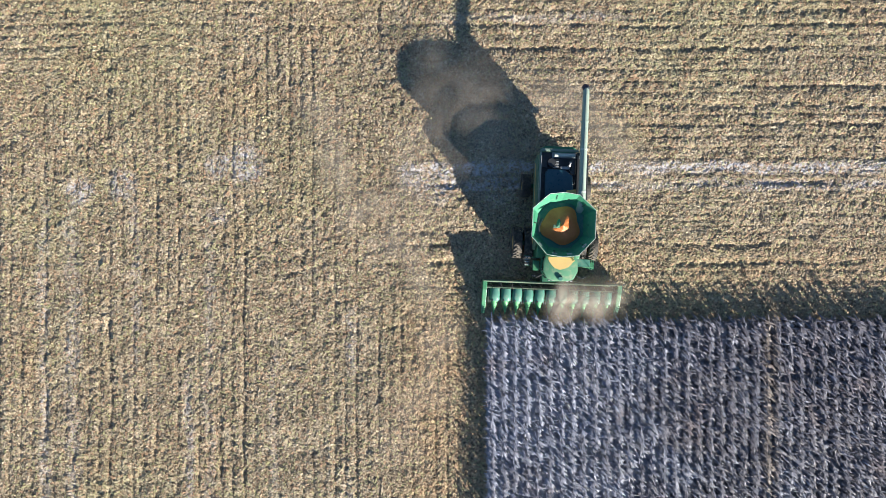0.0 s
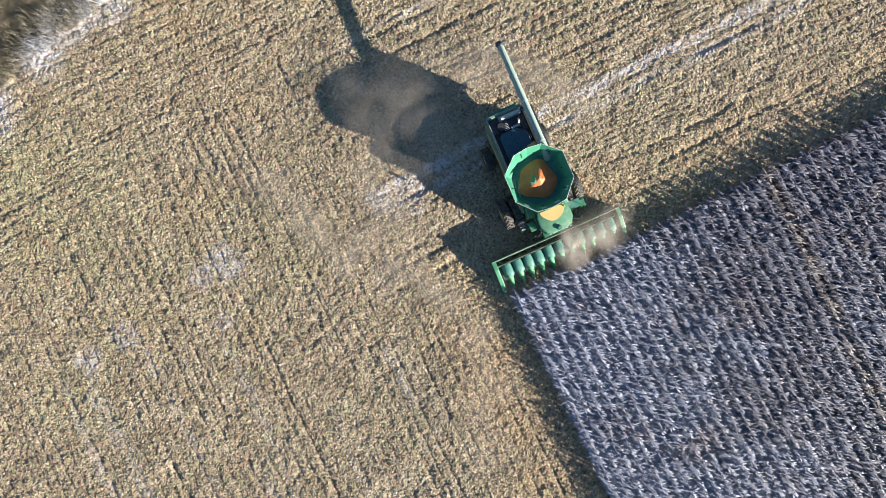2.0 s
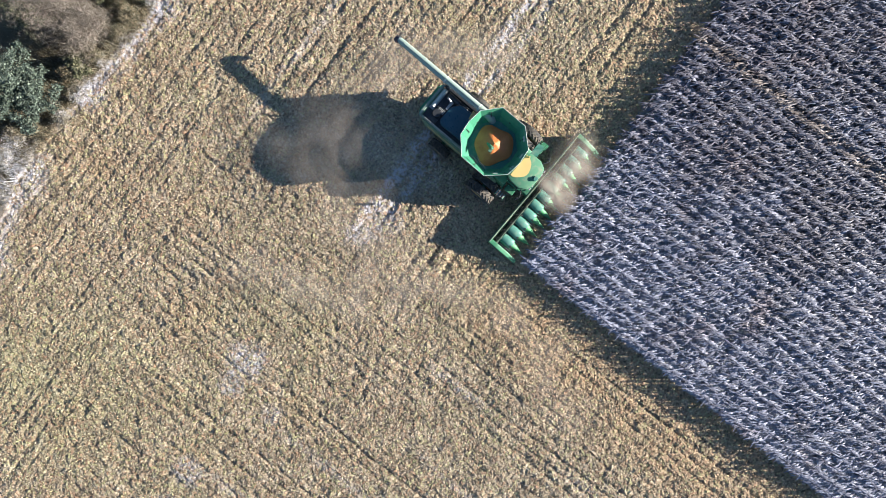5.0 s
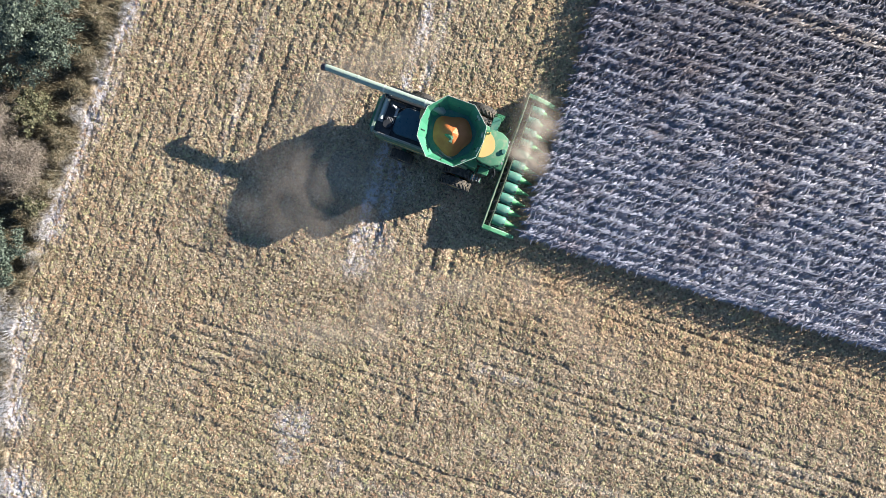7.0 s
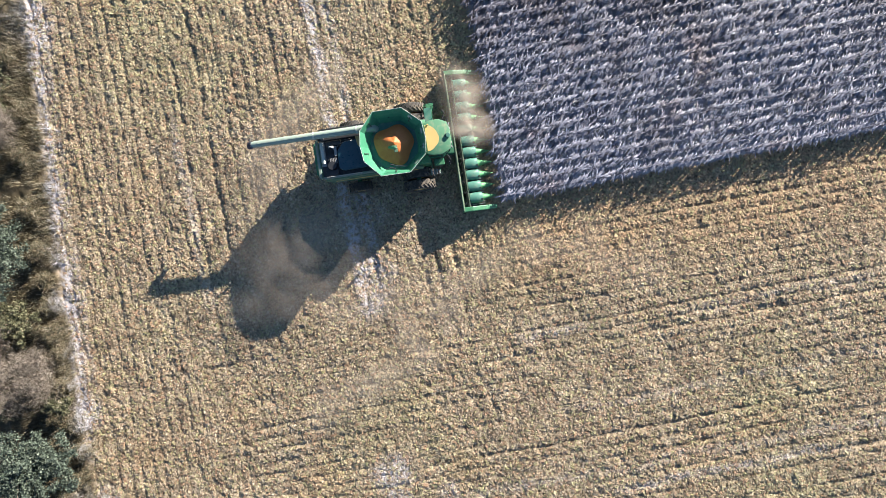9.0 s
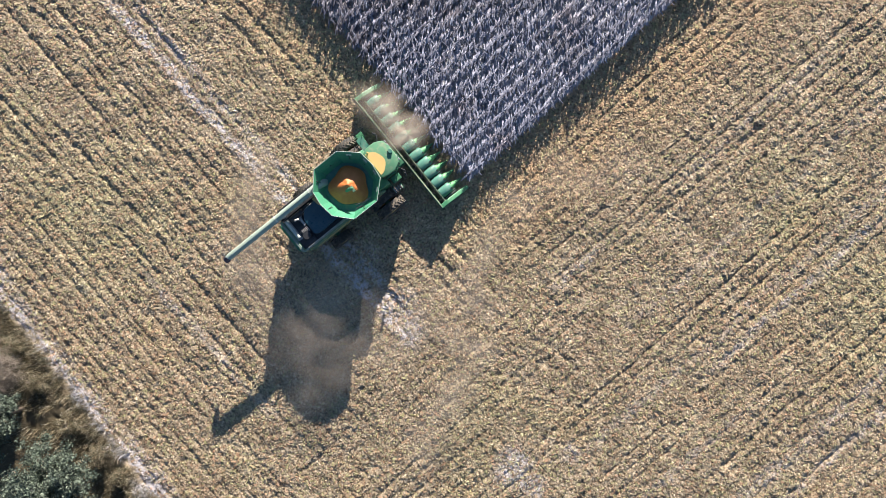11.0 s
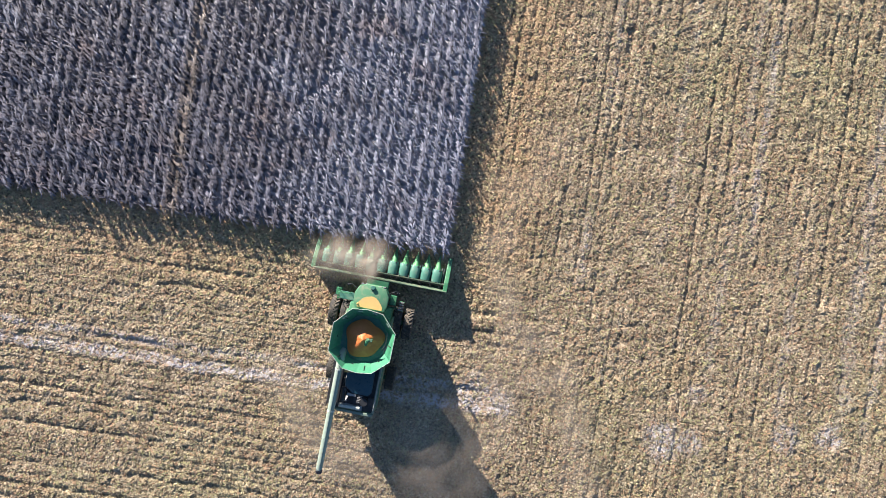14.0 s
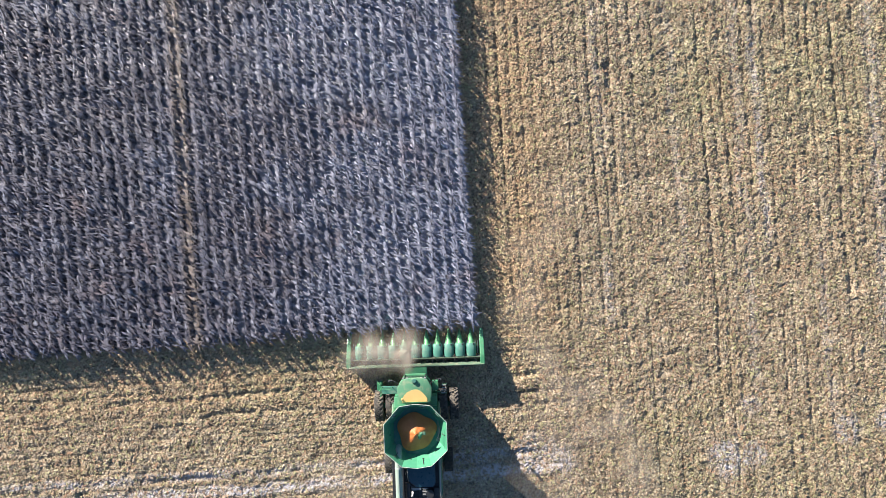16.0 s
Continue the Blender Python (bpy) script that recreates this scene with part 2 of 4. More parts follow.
def make_dust():
    """Hanging dust: thin veils whose cover falls off from the middle of each puff."""
    m = Mat("tan_dust", 1.0)
    fall = m.t.nodes.new("ShaderNodeAttribute")
    fall.attribute_name = "cover"
    wisps = m.step(m.noise(m.pos, 0.8, 3, 0.55), 0.25, 0.75, 0.45, 1.0)
    m.put(m.b.inputs["Alpha"], m.math("MULTIPLY", fall.outputs["Fac"], wisps))
    m.b.inputs["Specular IOR Level"].default_value = 0.0
    return m.color(m.mix(m.noise(m.pos, 0.5, 2), (0.4, 0.325, 0.26), (0.5, 0.43, 0.36)))


def make_leaves(name, stops, rimed=False):
    m = Mat(name, 0.65)
    base = m.ramp(m.island(), stops)
    return m.color(m.mix(m.math("MULTIPLY", frost_cover(m), 0.6), base, (0.55, 0.56, 0.64)) if rimed else base)


def make_bark():
    m = Mat("bark", 0.9)
    m.bump(m.noise(m.obj, 9, 5, 0.7, (1, 1, 0.2)), 0.7, 0.03)
    return m.color(m.mix(m.noise(m.obj, 4, 4, 0.6, (1, 1, 0.2)), (0.13, 0.095, 0.07), (0.28, 0.22, 0.17)))


GLASS, GRAIN, DUST, BARK = make_glass(), make_grain(), make_dust(), make_bark()
CEDAR = make_leaves("cedar_foliage", [(0.0, (0.014, 0.022, 0.017)), (0.5, (0.055, 0.078, 0.055)), (1.0, (0.18, 0.22, 0.17))])
OLIVE = make_leaves("olive_foliage", [(0.0, (0.035, 0.04, 0.02)), (0.5, (0.1, 0.1, 0.05)), (1.0, (0.22, 0.21, 0.12))])
TWIG = make_leaves("bare_twigs", [(0.0, (0.09, 0.072, 0.058)), (0.5, (0.19, 0.158, 0.128)), (1.0, (0.34, 0.295, 0.245))])
WEED = make_leaves("dry_verge_grass", [(0.0, (0.05, 0.048, 0.026)), (0.35, (0.1, 0.092, 0.05)), (0.6, (0.19, 0.14, 0.085)), (0.85, (0.25, 0.21, 0.13)), (1.0, (0.4, 0.37, 0.3))], True)


# ---- mesh tools ----
def tri_mesh(name, verts, tris, material, smooth=False):
    """A mesh object from arrays of vertices and triangles."""
    me = bpy.data.meshes.new(name)
    verts, tris = np.asarray(verts, np.float32), np.asarray(tris, np.int32)
    me.vertices.add(len(verts))
    me.vertices.foreach_set("co", verts.ravel())
    me.loops.add(tris.size)
    me.loops.foreach_set("vertex_index", tris.ravel())
    me.polygons.add(len(tris))
    me.polygons.foreach_set("loop_start", np.arange(0, tris.size, 3, dtype=np.int32))
    me.update(calc_edges=True)
    me.materials.append(material)
    me.polygons.foreach_set("use_smooth", np.full(len(tris), smooth))
    me.validate()
    return me


def repeat(shape_v, shape_t, mats, places):
    """One array of many turned and moved copies of a small shape: mats (n,3,3), places (n,3)."""
    v = np.einsum("nij,kj->nki", mats, shape_v) + places[:, None]
    t = shape_t[None] + (np.arange(len(places)) * len(shape_v))[:, None, None]
    return v.reshape(-1, 3), t.reshape(-1, 3)


def turns(yaw, pitch=None, roll=None, size=None):
    """Rotation matrices (n,3,3) from yaw, pitch and roll, scaled by size (n,3)."""
    n = len(yaw)
    pitch = np.zeros(n) if pitch is None else pitch
    roll = np.zeros(n) if roll is None else roll
    cy, sy, cp, sp, cr, sr = np.cos(yaw), np.sin(yaw), np.cos(pitch), np.sin(pitch), np.cos(roll), np.sin(roll)
    o, z = np.ones(n), np.zeros(n)
    a = np.array([[cy, -sy, z], [sy, cy, z], [z, z, o]])
    b = np.array([[cp, z, sp], [z, o, z], [-sp, z, cp]])
    c = np.array([[o, z, z], [z, cr, -sr], [z, sr, cr]])
    m = np.einsum("ijn,jkn,kln->nil", a, b, c)
    return m if size is None else m * size[:, None, :]


def lattice(x, y, cell, seed):
    """Smooth noise from -1 to 1 on a square lattice."""
    rng = np.random.default_rng(seed)
    grid = rng.uniform(-1, 1, (256, 256))
    u, v = np.asarray(x) / cell, np.asarray(y) / cell
    i, j = np.floor(u).astype(int), np.floor(v).astype(int)
    f, g = u - i, v - j
    f, g = f * f * (3 - 2 * f), g * g * (3 - 2 * g)
    at = lambda a, b: grid[a % 256, b % 256]
    return (at(i, j) * (1 - f) + at(i + 1, j) * f) * (1 - g) + (at(i, j + 1) * (1 - f) + at(i + 1, j + 1) * f) * g


ROW = 0.762
CORN_X, CORN_Y = 3.1, -4.7


def along_x(x, y):
    """1 where the cut rows run along x (the end rows beside the crop's head), 0 where they run along y."""
    edge = -3.0 + 2.0 * lattice(x, y, 6.0, 3)
    a = 1 / (1 + np.exp(-np.clip(x - edge, -60, 60) * 0.7))
    b = 1 / (1 + np.exp(-np.clip(y - 15 - 0.25 * (x + 10), -60, 60) * 0.8))
    c = 1 / (1 + np.exp(-np.clip(y + 4.6, -60, 60) * 3))
    return np.clip(np.maximum(a, b) * c, 0, 1)


def height(x, y):
    """The relief of the cut field: ridges along the rows, wheel ruts and clods."""
    x, y = np.asarray(x, float), np.asarray(y, float)
    w = along_x(x, y)
    wander = 0.12 * lattice(x, y, 5.0, 7) + 0.05 * lattice(x, y, 0.8, 8)
    off = lambda a: np.abs((a + wander) % ROW - ROW / 2)
    rows_x = 0.3 - np.exp(-(off(y - CORN_Y + 0.2) / 0.13) ** 2)
    rows_y = 0.3 - np.exp(-(off(x - CORN_X + 0.2) / 0.13) ** 2)
    strong_x = 0.55 + 0.45 * lattice(x * 0.15, y, 2.3, 11)
    strong_y = 0.5 + 0.5 * lattice(x, y * 0.15, 2.3, 12)
    z = 0.08 * (w * rows_x * (0.1 + strong_x) + (1 - w) * rows_y * (0.12 + 1.0 * strong_y))
    gaps = np.clip(0.62 + 1.3 * lattice(x, y, 0.9, 27) + 0.6 * lattice(x, y, 0.35, 28), 0, 1)
    rut = lambda d, half: np.clip(1 - np.abs(d) / half, 0, 1) * gaps
    firm = np.clip(1.05 + 0.9 * lattice(x, y, 0.9, 27) + 0.3 * lattice(x, y, 0.35, 28), 0.25, 1) / np.maximum(gaps, 0.25)
    for c in (16.3, 15.2, 13.6, 11.1, 9.7, 8.6, 4.4, 1.2, 0.3, -0.9):
        z -= 0.15 * rut(y - c + wander, 0.27) * firm * w * np.clip((x + 16) / 12, 0.2, 1) * np.clip(0.55 + 0.9 * lattice(x * 0.4, y, 2.6, 21), 0, 1)
    for c in (-11.4, -20.6, -15.3, -17.5, -7.1, -25.1, -27.0, -9.6, -22.8):
        z -= 0.14 * rut(x - c + wander, 0.26) * (1 - w) * np.clip(0.5 + 0.9 * lattice(x, y * 0.4, 2.6, 22), 0, 1)
    # shallow furrows between every second pair of rows
    pair = 2 * ROW
    off_x = np.abs((y + wander + 0.3) % pair - pair / 2)
    off_y = np.abs((x + wander + 0.5) % pair - pair / 2)
    z -= 0.09 * rut(off_x, 0.22) * w * np.clip(0.4 + lattice(x * 0.25, y, 2.0, 24), 0, 1)
    z -= 0.09 * rut(off_y, 0.22) * (1 - w) * np.clip(0.3 + lattice(x, y * 0.25, 2.0, 25), 0, 1)
    # the arcs of a machine that turned here
    ring = np.hypot(x + 11.5, y - 5.0)
    for c in (4.2, 5.6, 6.8):
        z -= 0.055 * rut(ring - c + 0.5 * wander, 0.25) * np.clip(0.3 + 0.9 * lattice(x, y, 3.0, 23), 0, 1) * (x < -6)
    # clods fall into the ruts and break them up
    clods = 0.03 * lattice(x, y, 0.44, 31) + 0.036 * lattice(x, y, 0.26, 32) + 0.03 * lattice(x, y, 1.6, 33)
    quiet = 1 / (1 + np.exp(np.clip(np.hypot(x, y) - 60, -200, 200) / 4))
    return (z + clods) * quiet


# ---- the ground: one sheet to the horizon ----
def axis_line(lo, hi, pitch, far=2500.0):
    core = np.arange(lo, hi + 1e-6, pitch)
    grow = np.array([pitch * 1.35 ** k for k in range(1, 40)]).cumsum()
    grow = np.append(grow[grow < far - hi], far - hi)
    return np.concatenate([lo - grow[::-1], core, hi + grow])


gx, gy = axis_line(-36, 40, 0.15), axis_line(-42, 31, 0.15)
GX, GY = np.meshgrid(gx, gy)
gv = np.stack([GX, GY, height(GX, GY)], -1).reshape(-1, 3)
ni, nj = len(gy), len(gx)
idx = np.arange(ni * nj).reshape(ni, nj)
quad = np.stack([idx[:-1, :-1], idx[:-1, 1:], idx[1:, 1:], idx[1:, :-1]], -1).reshape(-1, 4)
gt = np.concatenate([quad[:, [0, 1, 2]], quad[:, [0, 2, 3]]])
ground = new("ground", tri_mesh("ground", gv, gt, GROUND, True))
tagged(ground, "harvested corn field of tan stubble with rimed lanes", "field", kind="structure")

rng = np.random.default_rng(5)


def rim_y(x):
    return np.minimum(24.95 - 0.047 * x, 28.4 + 0.24 * x)


def in_field(x, y):
    return ((x < CORN_X - 0.15) | (y > CORN_Y + 0.1)) & (y < rim_y(x) + 0.45 * lattice(x, y, 1.1, 61) + 0.3 * lattice(x, y, 0.4, 62))


# ---- loose residue: leaves, husks and stalk pieces lying over the field ----
def residue():
    n = 470000
    x, y = rng.uniform(-37, 40, n), rng.uniform(-40, 26, n)
    bare = height(x, y) < -0.06 + 0.03 * lattice(x, y, 0.9, 41)
    keep = in_field(x, y) & (np.hypot(x - 2, y + 4) < 41) & (~bare | (rng.random(n) < 0.3))
    x, y = x[keep], y[keep]
    n = len(x)
    leaf_v = np.array([[-0.5, 0.25, 0], [-0.05, -0.5, 0.14], [0.5, 0.3, 0], [0.0, 0.5, 0.14]])
    leaf_t = np.array([[0, 1, 3], [1, 2, 3]])
    size = np.stack([rng.gamma(4, 0.05, n) + 0.12, rng.gamma(4, 0.014, n) + 0.06, rng.uniform(0.1, 0.35, n)], -1)
    m = turns(rng.uniform(0, 2 * np.pi, n), rng.normal(0, 0.09, n), rng.normal(0, 0.12, n), size)
    z = height(x, y) + rng.uniform(0.0, 0.02, n)
    v, t = repeat(leaf_v, leaf_t, m, np.stack([x, y, z], -1))
    ob = new("crop_residue", tri_mesh("crop_residue", v, t, RESIDUE))
    tagged(ob, "dry shredded corn leaves and husks strewn over the field", "crop residue", kind="stuff")


residue()


def litter():
    """Rimed leaf scraps on the soil between the standing rows."""
    n = 40000
    x, y = rng.uniform(CORN_X, 37, n), rng.uniform(-38, CORN_Y, n)
    leaf_v = np.array([[-0.5, 0.2, 0], [-0.05, -0.5, 0.14], [0.5, 0.3, 0], [0.0, 0.5, 0.14]])
    leaf_t = np.array([[0, 1, 3], [1, 2, 3]])
    size = np.stack([rng.gamma(4, 0.05, n) + 0.08, rng.gamma(4, 0.009, n) + 0.02, rng.uniform(0.2, 0.6, n)], -1)
    m = turns(rng.uniform(0, 2 * np.pi, n), rng.normal(0, 0.2, n), rng.normal(0, 0.3, n), size)
    v, t = repeat(leaf_v, leaf_t, m, np.stack([x, y, height(x, y) + rng.uniform(0.01, 0.06, n)], -1))
    ob = new("leaf_litter", tri_mesh("leaf_litter", v, t, CORN))
    tagged(ob, "rimed scraps of corn leaf lying between the rows", "leaf litter", kind="stuff")


litter()


def stubble():
    """Short cut stalks that still stand in their rows."""
    px, py = [], []
    for k in range(-48, 52):
        a = np.arange(-40, 40, 0.21)
        px.append(np.full_like(a, CORN_X + 0.2 + k * ROW)), py.append(a)
        px.append(a), py.append(np.full_like(a, CORN_Y + 0.2 + k * ROW))
    head = np.concatenate([np.full(len(p), q % 2) for q, p in enumerate(px)])
    x, y = np.concatenate(px), np.concatenate(py)
    n = len(x)
    x, y = x + rng.normal(0, 0.05, n), y + rng.normal(0, 0.05, n)
    w = along_x(x, y) > 0.5
    keep = in_field(x, y) & (w == (head == 1)) & (np.hypot(x - 2, y + 4) < 41) & (rng.random(n) < 0.7)
    x, y = x[keep], y[keep]
    n = len(x)
    ang = np.array([0, 2.1, 4.2])
    sv = np.concatenate([np.stack([np.cos(ang), np.sin(ang), ang * 0], -1), np.stack([0.85 * np.cos(ang), 0.85 * np.sin(ang), ang * 0 + 1], -1)])
    st = np.array([[0, 1, 4], [0, 4, 3], [1, 2, 5], [1, 5, 4], [2, 0, 3], [2, 3, 5], [3, 4, 5]])
    r = rng.uniform(0.013, 0.024, n)
    m = turns(rng.uniform(0, 6.28, n), rng.normal(0, 0.3, n), None, np.stack([r, r, rng.uniform(0.08, 0.28, n)], -1))
    v, t = repeat(sv, st, m, np.stack([x, y, height(x, y) - 0.03], -1))
    ob = new("stubble", tri_mesh("stubble", v, t, RESIDUE))
    tagged(ob, "short cut corn stalks standing in rows", "stubble", kind="stuff")


stubble()


# ---- standing corn ----
LEAN_AZ = radians(-52)


def corn_shape(seed):
    """One dry corn plant: a leaning stalk, drooping leaves and a broken tassel, as vertices and triangles."""
    r = np.random.default_rng(seed)
    vs, ts, dark = [], [], []

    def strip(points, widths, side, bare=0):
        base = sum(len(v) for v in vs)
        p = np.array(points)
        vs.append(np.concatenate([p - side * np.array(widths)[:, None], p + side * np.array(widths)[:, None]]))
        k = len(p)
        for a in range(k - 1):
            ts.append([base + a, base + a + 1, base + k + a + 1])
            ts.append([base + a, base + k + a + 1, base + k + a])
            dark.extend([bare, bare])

    tall = r.uniform(1.08, 1.42)
    az = LEAN_AZ + r.normal(0, 0.3)
    lean = r.uniform(0.02, 0.16)
    way = np.array([math.cos(az), math.sin(az), 0])
    spine = lambda h: way * lean * (h / tall) ** 2 * tall + np.array([0, 0, h])
    for turn in (0, math.pi / 2):
        side = np.array([math.cos(turn), math.sin(turn), 0])
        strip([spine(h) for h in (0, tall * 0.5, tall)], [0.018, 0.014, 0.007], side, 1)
    # broad leaves arching over the space between the rows, then narrow rimed blades along the sun's bearing that stand
    # in for streaks of sunlight
    for k in range(10):
        broad = k < 7
        h = tall * (r.uniform(0.58, 0.88) if broad else r.uniform(0.75, 1.0))
        a = LEAN_AZ + math.pi * (k % 2) + r.normal(0, 0.34 if broad else 0.14)
        d = np.array([math.cos(a), math.sin(a), 0])
        side = np.array([-math.sin(a), math.cos(a), 0]) + np.array([0, 0, r.uniform(-0.15, 0.15)])
        if broad:
            length, w = r.uniform(0.34, 0.62), r.uniform(0.03, 0.045)
        else:
            length, w = r.uniform(0.35, 0.75) if k == 7 and seed % 3 else r.uniform(0.12, 0.3), r.uniform(0.008, 0.014)
        drop = r.uniform(-0.2, 0.04) * length
        p = spine(h)
        strip([p, p + d * length * 0.5 + [0, 0, drop * 0.2 + 0.02], p + d * length + [0, 0, drop]], [w * 0.4, w, w * 0.35], side)
    # brown leaves hanging in the line of the row, close-packed up to the ears, in the shade-darkened material
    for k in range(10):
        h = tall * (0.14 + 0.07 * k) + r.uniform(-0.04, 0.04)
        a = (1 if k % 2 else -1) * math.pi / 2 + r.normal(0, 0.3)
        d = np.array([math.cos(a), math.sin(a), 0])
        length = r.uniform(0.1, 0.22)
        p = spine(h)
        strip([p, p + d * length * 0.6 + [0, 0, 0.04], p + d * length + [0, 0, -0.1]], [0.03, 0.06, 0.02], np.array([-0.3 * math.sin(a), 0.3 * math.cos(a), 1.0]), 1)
    for k in range(2):
        h = tall * r.uniform(0.4, 0.55)
        a = r.uniform(0, 6.28)
        d = np.array([math.cos(a), math.sin(a), 0])
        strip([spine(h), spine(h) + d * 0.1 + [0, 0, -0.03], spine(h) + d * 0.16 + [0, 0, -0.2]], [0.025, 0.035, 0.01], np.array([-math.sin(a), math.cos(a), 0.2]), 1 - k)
    return np.concatenate(vs), np.array(ts), np.array(dark, np.int32)


SHAPES = [corn_shape(100 + k) for k in range(14)]


def standing_corn():
    xs, ys = [], []
    for k in range(52):
        y = np.arange(CORN_Y - 0.05, -43, -0.19)
        xs.append(CORN_X + 0.12 + k * ROW + 0.04 * np.sin(y * 0.3 + k)), ys.append(y)
    x, y = np.concatenate(xs), np.concatenate(ys)
    n = len(x)
    x, y = x + rng.normal(0, 0.05, n), y + rng.normal(0, 0.04, n)
    keep = rng.random(n) < 0.95
    x, y = x[keep], y[keep]
    n = len(x)
    single = np.flatnonzero((x < CORN_X + 8 * ROW) & (y > CORN_Y - 7.4))[:300]
    rest = np.setdiff1d(np.arange(n), single)
    which = rng.integers(0, len(SHAPES), n)
    yaw, size = rng.normal(0, 0.12, n), rng.uniform(0.85, 1.12, n)
    z = height(x, y) - 0.03
    vs, ts, ds, base = [], [], [], 0
    for k, (sv, st, dk) in enumerate(SHAPES):
        mine = rest[which[rest] == k]
        v, t = repeat(sv, st, turns(yaw[mine], None, None, np.repeat(size[mine, None], 3, 1)), np.stack([x[mine], y[mine], z[mine]], -1))
        vs.append(v), ts.append(t + base), ds.append(np.tile(dk, len(mine)))
        base += len(v)

    # Rimed upper leaves; stalks and lower leaves take the material with painted shade.
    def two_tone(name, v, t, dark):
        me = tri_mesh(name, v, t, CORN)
        me.materials.append(SHADED_STALK)
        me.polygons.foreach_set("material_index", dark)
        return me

    ob = new("standing_corn", two_tone("standing_corn", np.concatenate(vs), np.concatenate(ts), np.concatenate(ds)))
    tagged(ob, "uncut block of dry rimed corn in straight rows", "corn crop", kind="stuff")
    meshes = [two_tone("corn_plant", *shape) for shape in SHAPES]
    for i in single:
        ob = new("corn_plant", meshes[which[i]])
        ob.matrix_world = pose(x[i], y[i], z[i], 0, 0, math.degrees(yaw[i])) @ Matrix.Scale(size[i], 4)
        tagged(ob, "dry rimed corn plant standing at the corner of the crop", "corn plant", "corn plants at the crop corner")


standing_corn()


# ---- the combine harvester ----
def part(name, bm, material, parent, label="", smooth=False):
    me = bpy.data.meshes.new(name)
    bmesh.ops.recalc_face_normals(bm, faces=bm.faces)
    bm.to_mesh(me)
    bm.free()
    me.materials.append(material)
    if smooth:
        for p in me.polygons:
            p.use_smooth = True
        me.set_sharp_from_angle(angle=radians(38))
    ob = new(name, me)
    ob.parent = parent
    return tagged(ob, label)


def box(x0, x1, y0, y1, z0, z1, bevel=0.02, bm=None):
    """A bevelled block between the given limits."""
    bm = bm or bmesh.new()
    m = Matrix.Translation(((x0 + x1) / 2, (y0 + y1) / 2, (z0 + z1) / 2)) @ Matrix.Diagonal((abs(x1 - x0), abs(y1 - y0), abs(z1 - z0), 1))
    made = bmesh.ops.create_cube(bm, size=1, matrix=m)["verts"]
    if bevel:
        edges = list({e for v in made for e in v.link_edges})
        bmesh.ops.bevel(bm, geom=edges, offset=bevel, segments=2, affect="EDGES", profile=0.6)
    return bm


def prism(outline, z0, z1, bevel=0.02, bm=None, axis="z"):
    """A solid from a closed outline, drawn out along an axis: z (x, y), x (y, z) or y (x, z)."""
    bm = bm or bmesh.new()
    put = {"z": lambda a, b, c: (a, b, c), "x": lambda a, b, c: (c, a, b), "y": lambda a, b, c: (a, c, b)}[axis]
    lo = [bm.verts.new(put(a, b, z0)) for a, b in outline]
    hi = [bm.verts.new(put(a, b, z1)) for a, b in outline]
    n = len(outline)
    faces = [bm.faces.new(lo[::-1]), bm.faces.new(hi)] + [bm.faces.new((lo[i], lo[(i + 1) % n], hi[(i + 1) % n], hi[i])) for i in range(n)]
    if bevel:
        bmesh.ops.bevel(bm, geom=list({e for f in faces for e in f.edges}), offset=bevel, segments=2, affect="EDGES", profile=0.6)
    return bm


def tube(points, radii, sides=12, bm=None):
    """A round bar along a line of points, closed at both ends."""
    bm = bm or bmesh.new()
    pts = [Vector(p) for p in points]
    radii = radii if isinstance(radii, (list, tuple)) else [radii] * len(pts)
    rings = []
    for i, p in enumerate(pts):
        d = (pts[min(i + 1, len(pts) - 1)] - pts[max(i - 1, 0)]).normalized()
        side = d.cross(Vector((0, 0, 1)) if abs(d.z) < 0.95 else Vector((1, 0, 0))).normalized()
        up = side.cross(d)
        rings.append([bm.verts.new(p + (side * math.cos(a) + up * math.sin(a)) * radii[i]) for a in (2 * math.pi * k / sides for k in range(sides))])
    for a, b in zip(rings, rings[1:]):
        for k in range(sides):
            bm.faces.new((a[k], a[(k + 1) % sides], b[(k + 1) % sides], b[k]))
    bm.faces.new(rings[0][::-1]), bm.faces.new(rings[-1])
    return bm


def lathe(profile, sides=32, axis="x", at=(0, 0, 0)):
    """A turned body from (radius, along) pairs round the x axis."""
    bm = bmesh.new()
    rings = [[bm.verts.new((at[0] + a, at[1] + r * math.cos(2 * math.pi * k / sides), at[2] + r * math.sin(2 * math.pi * k / sides))) for k in range(sides)] for r, a in profile]
    for a, b in zip(rings, rings[1:]):
        for k in range(sides):
            bm.faces.new((a[k], a[(k + 1) % sides], b[(k + 1) % sides], b[k]))
    return bm


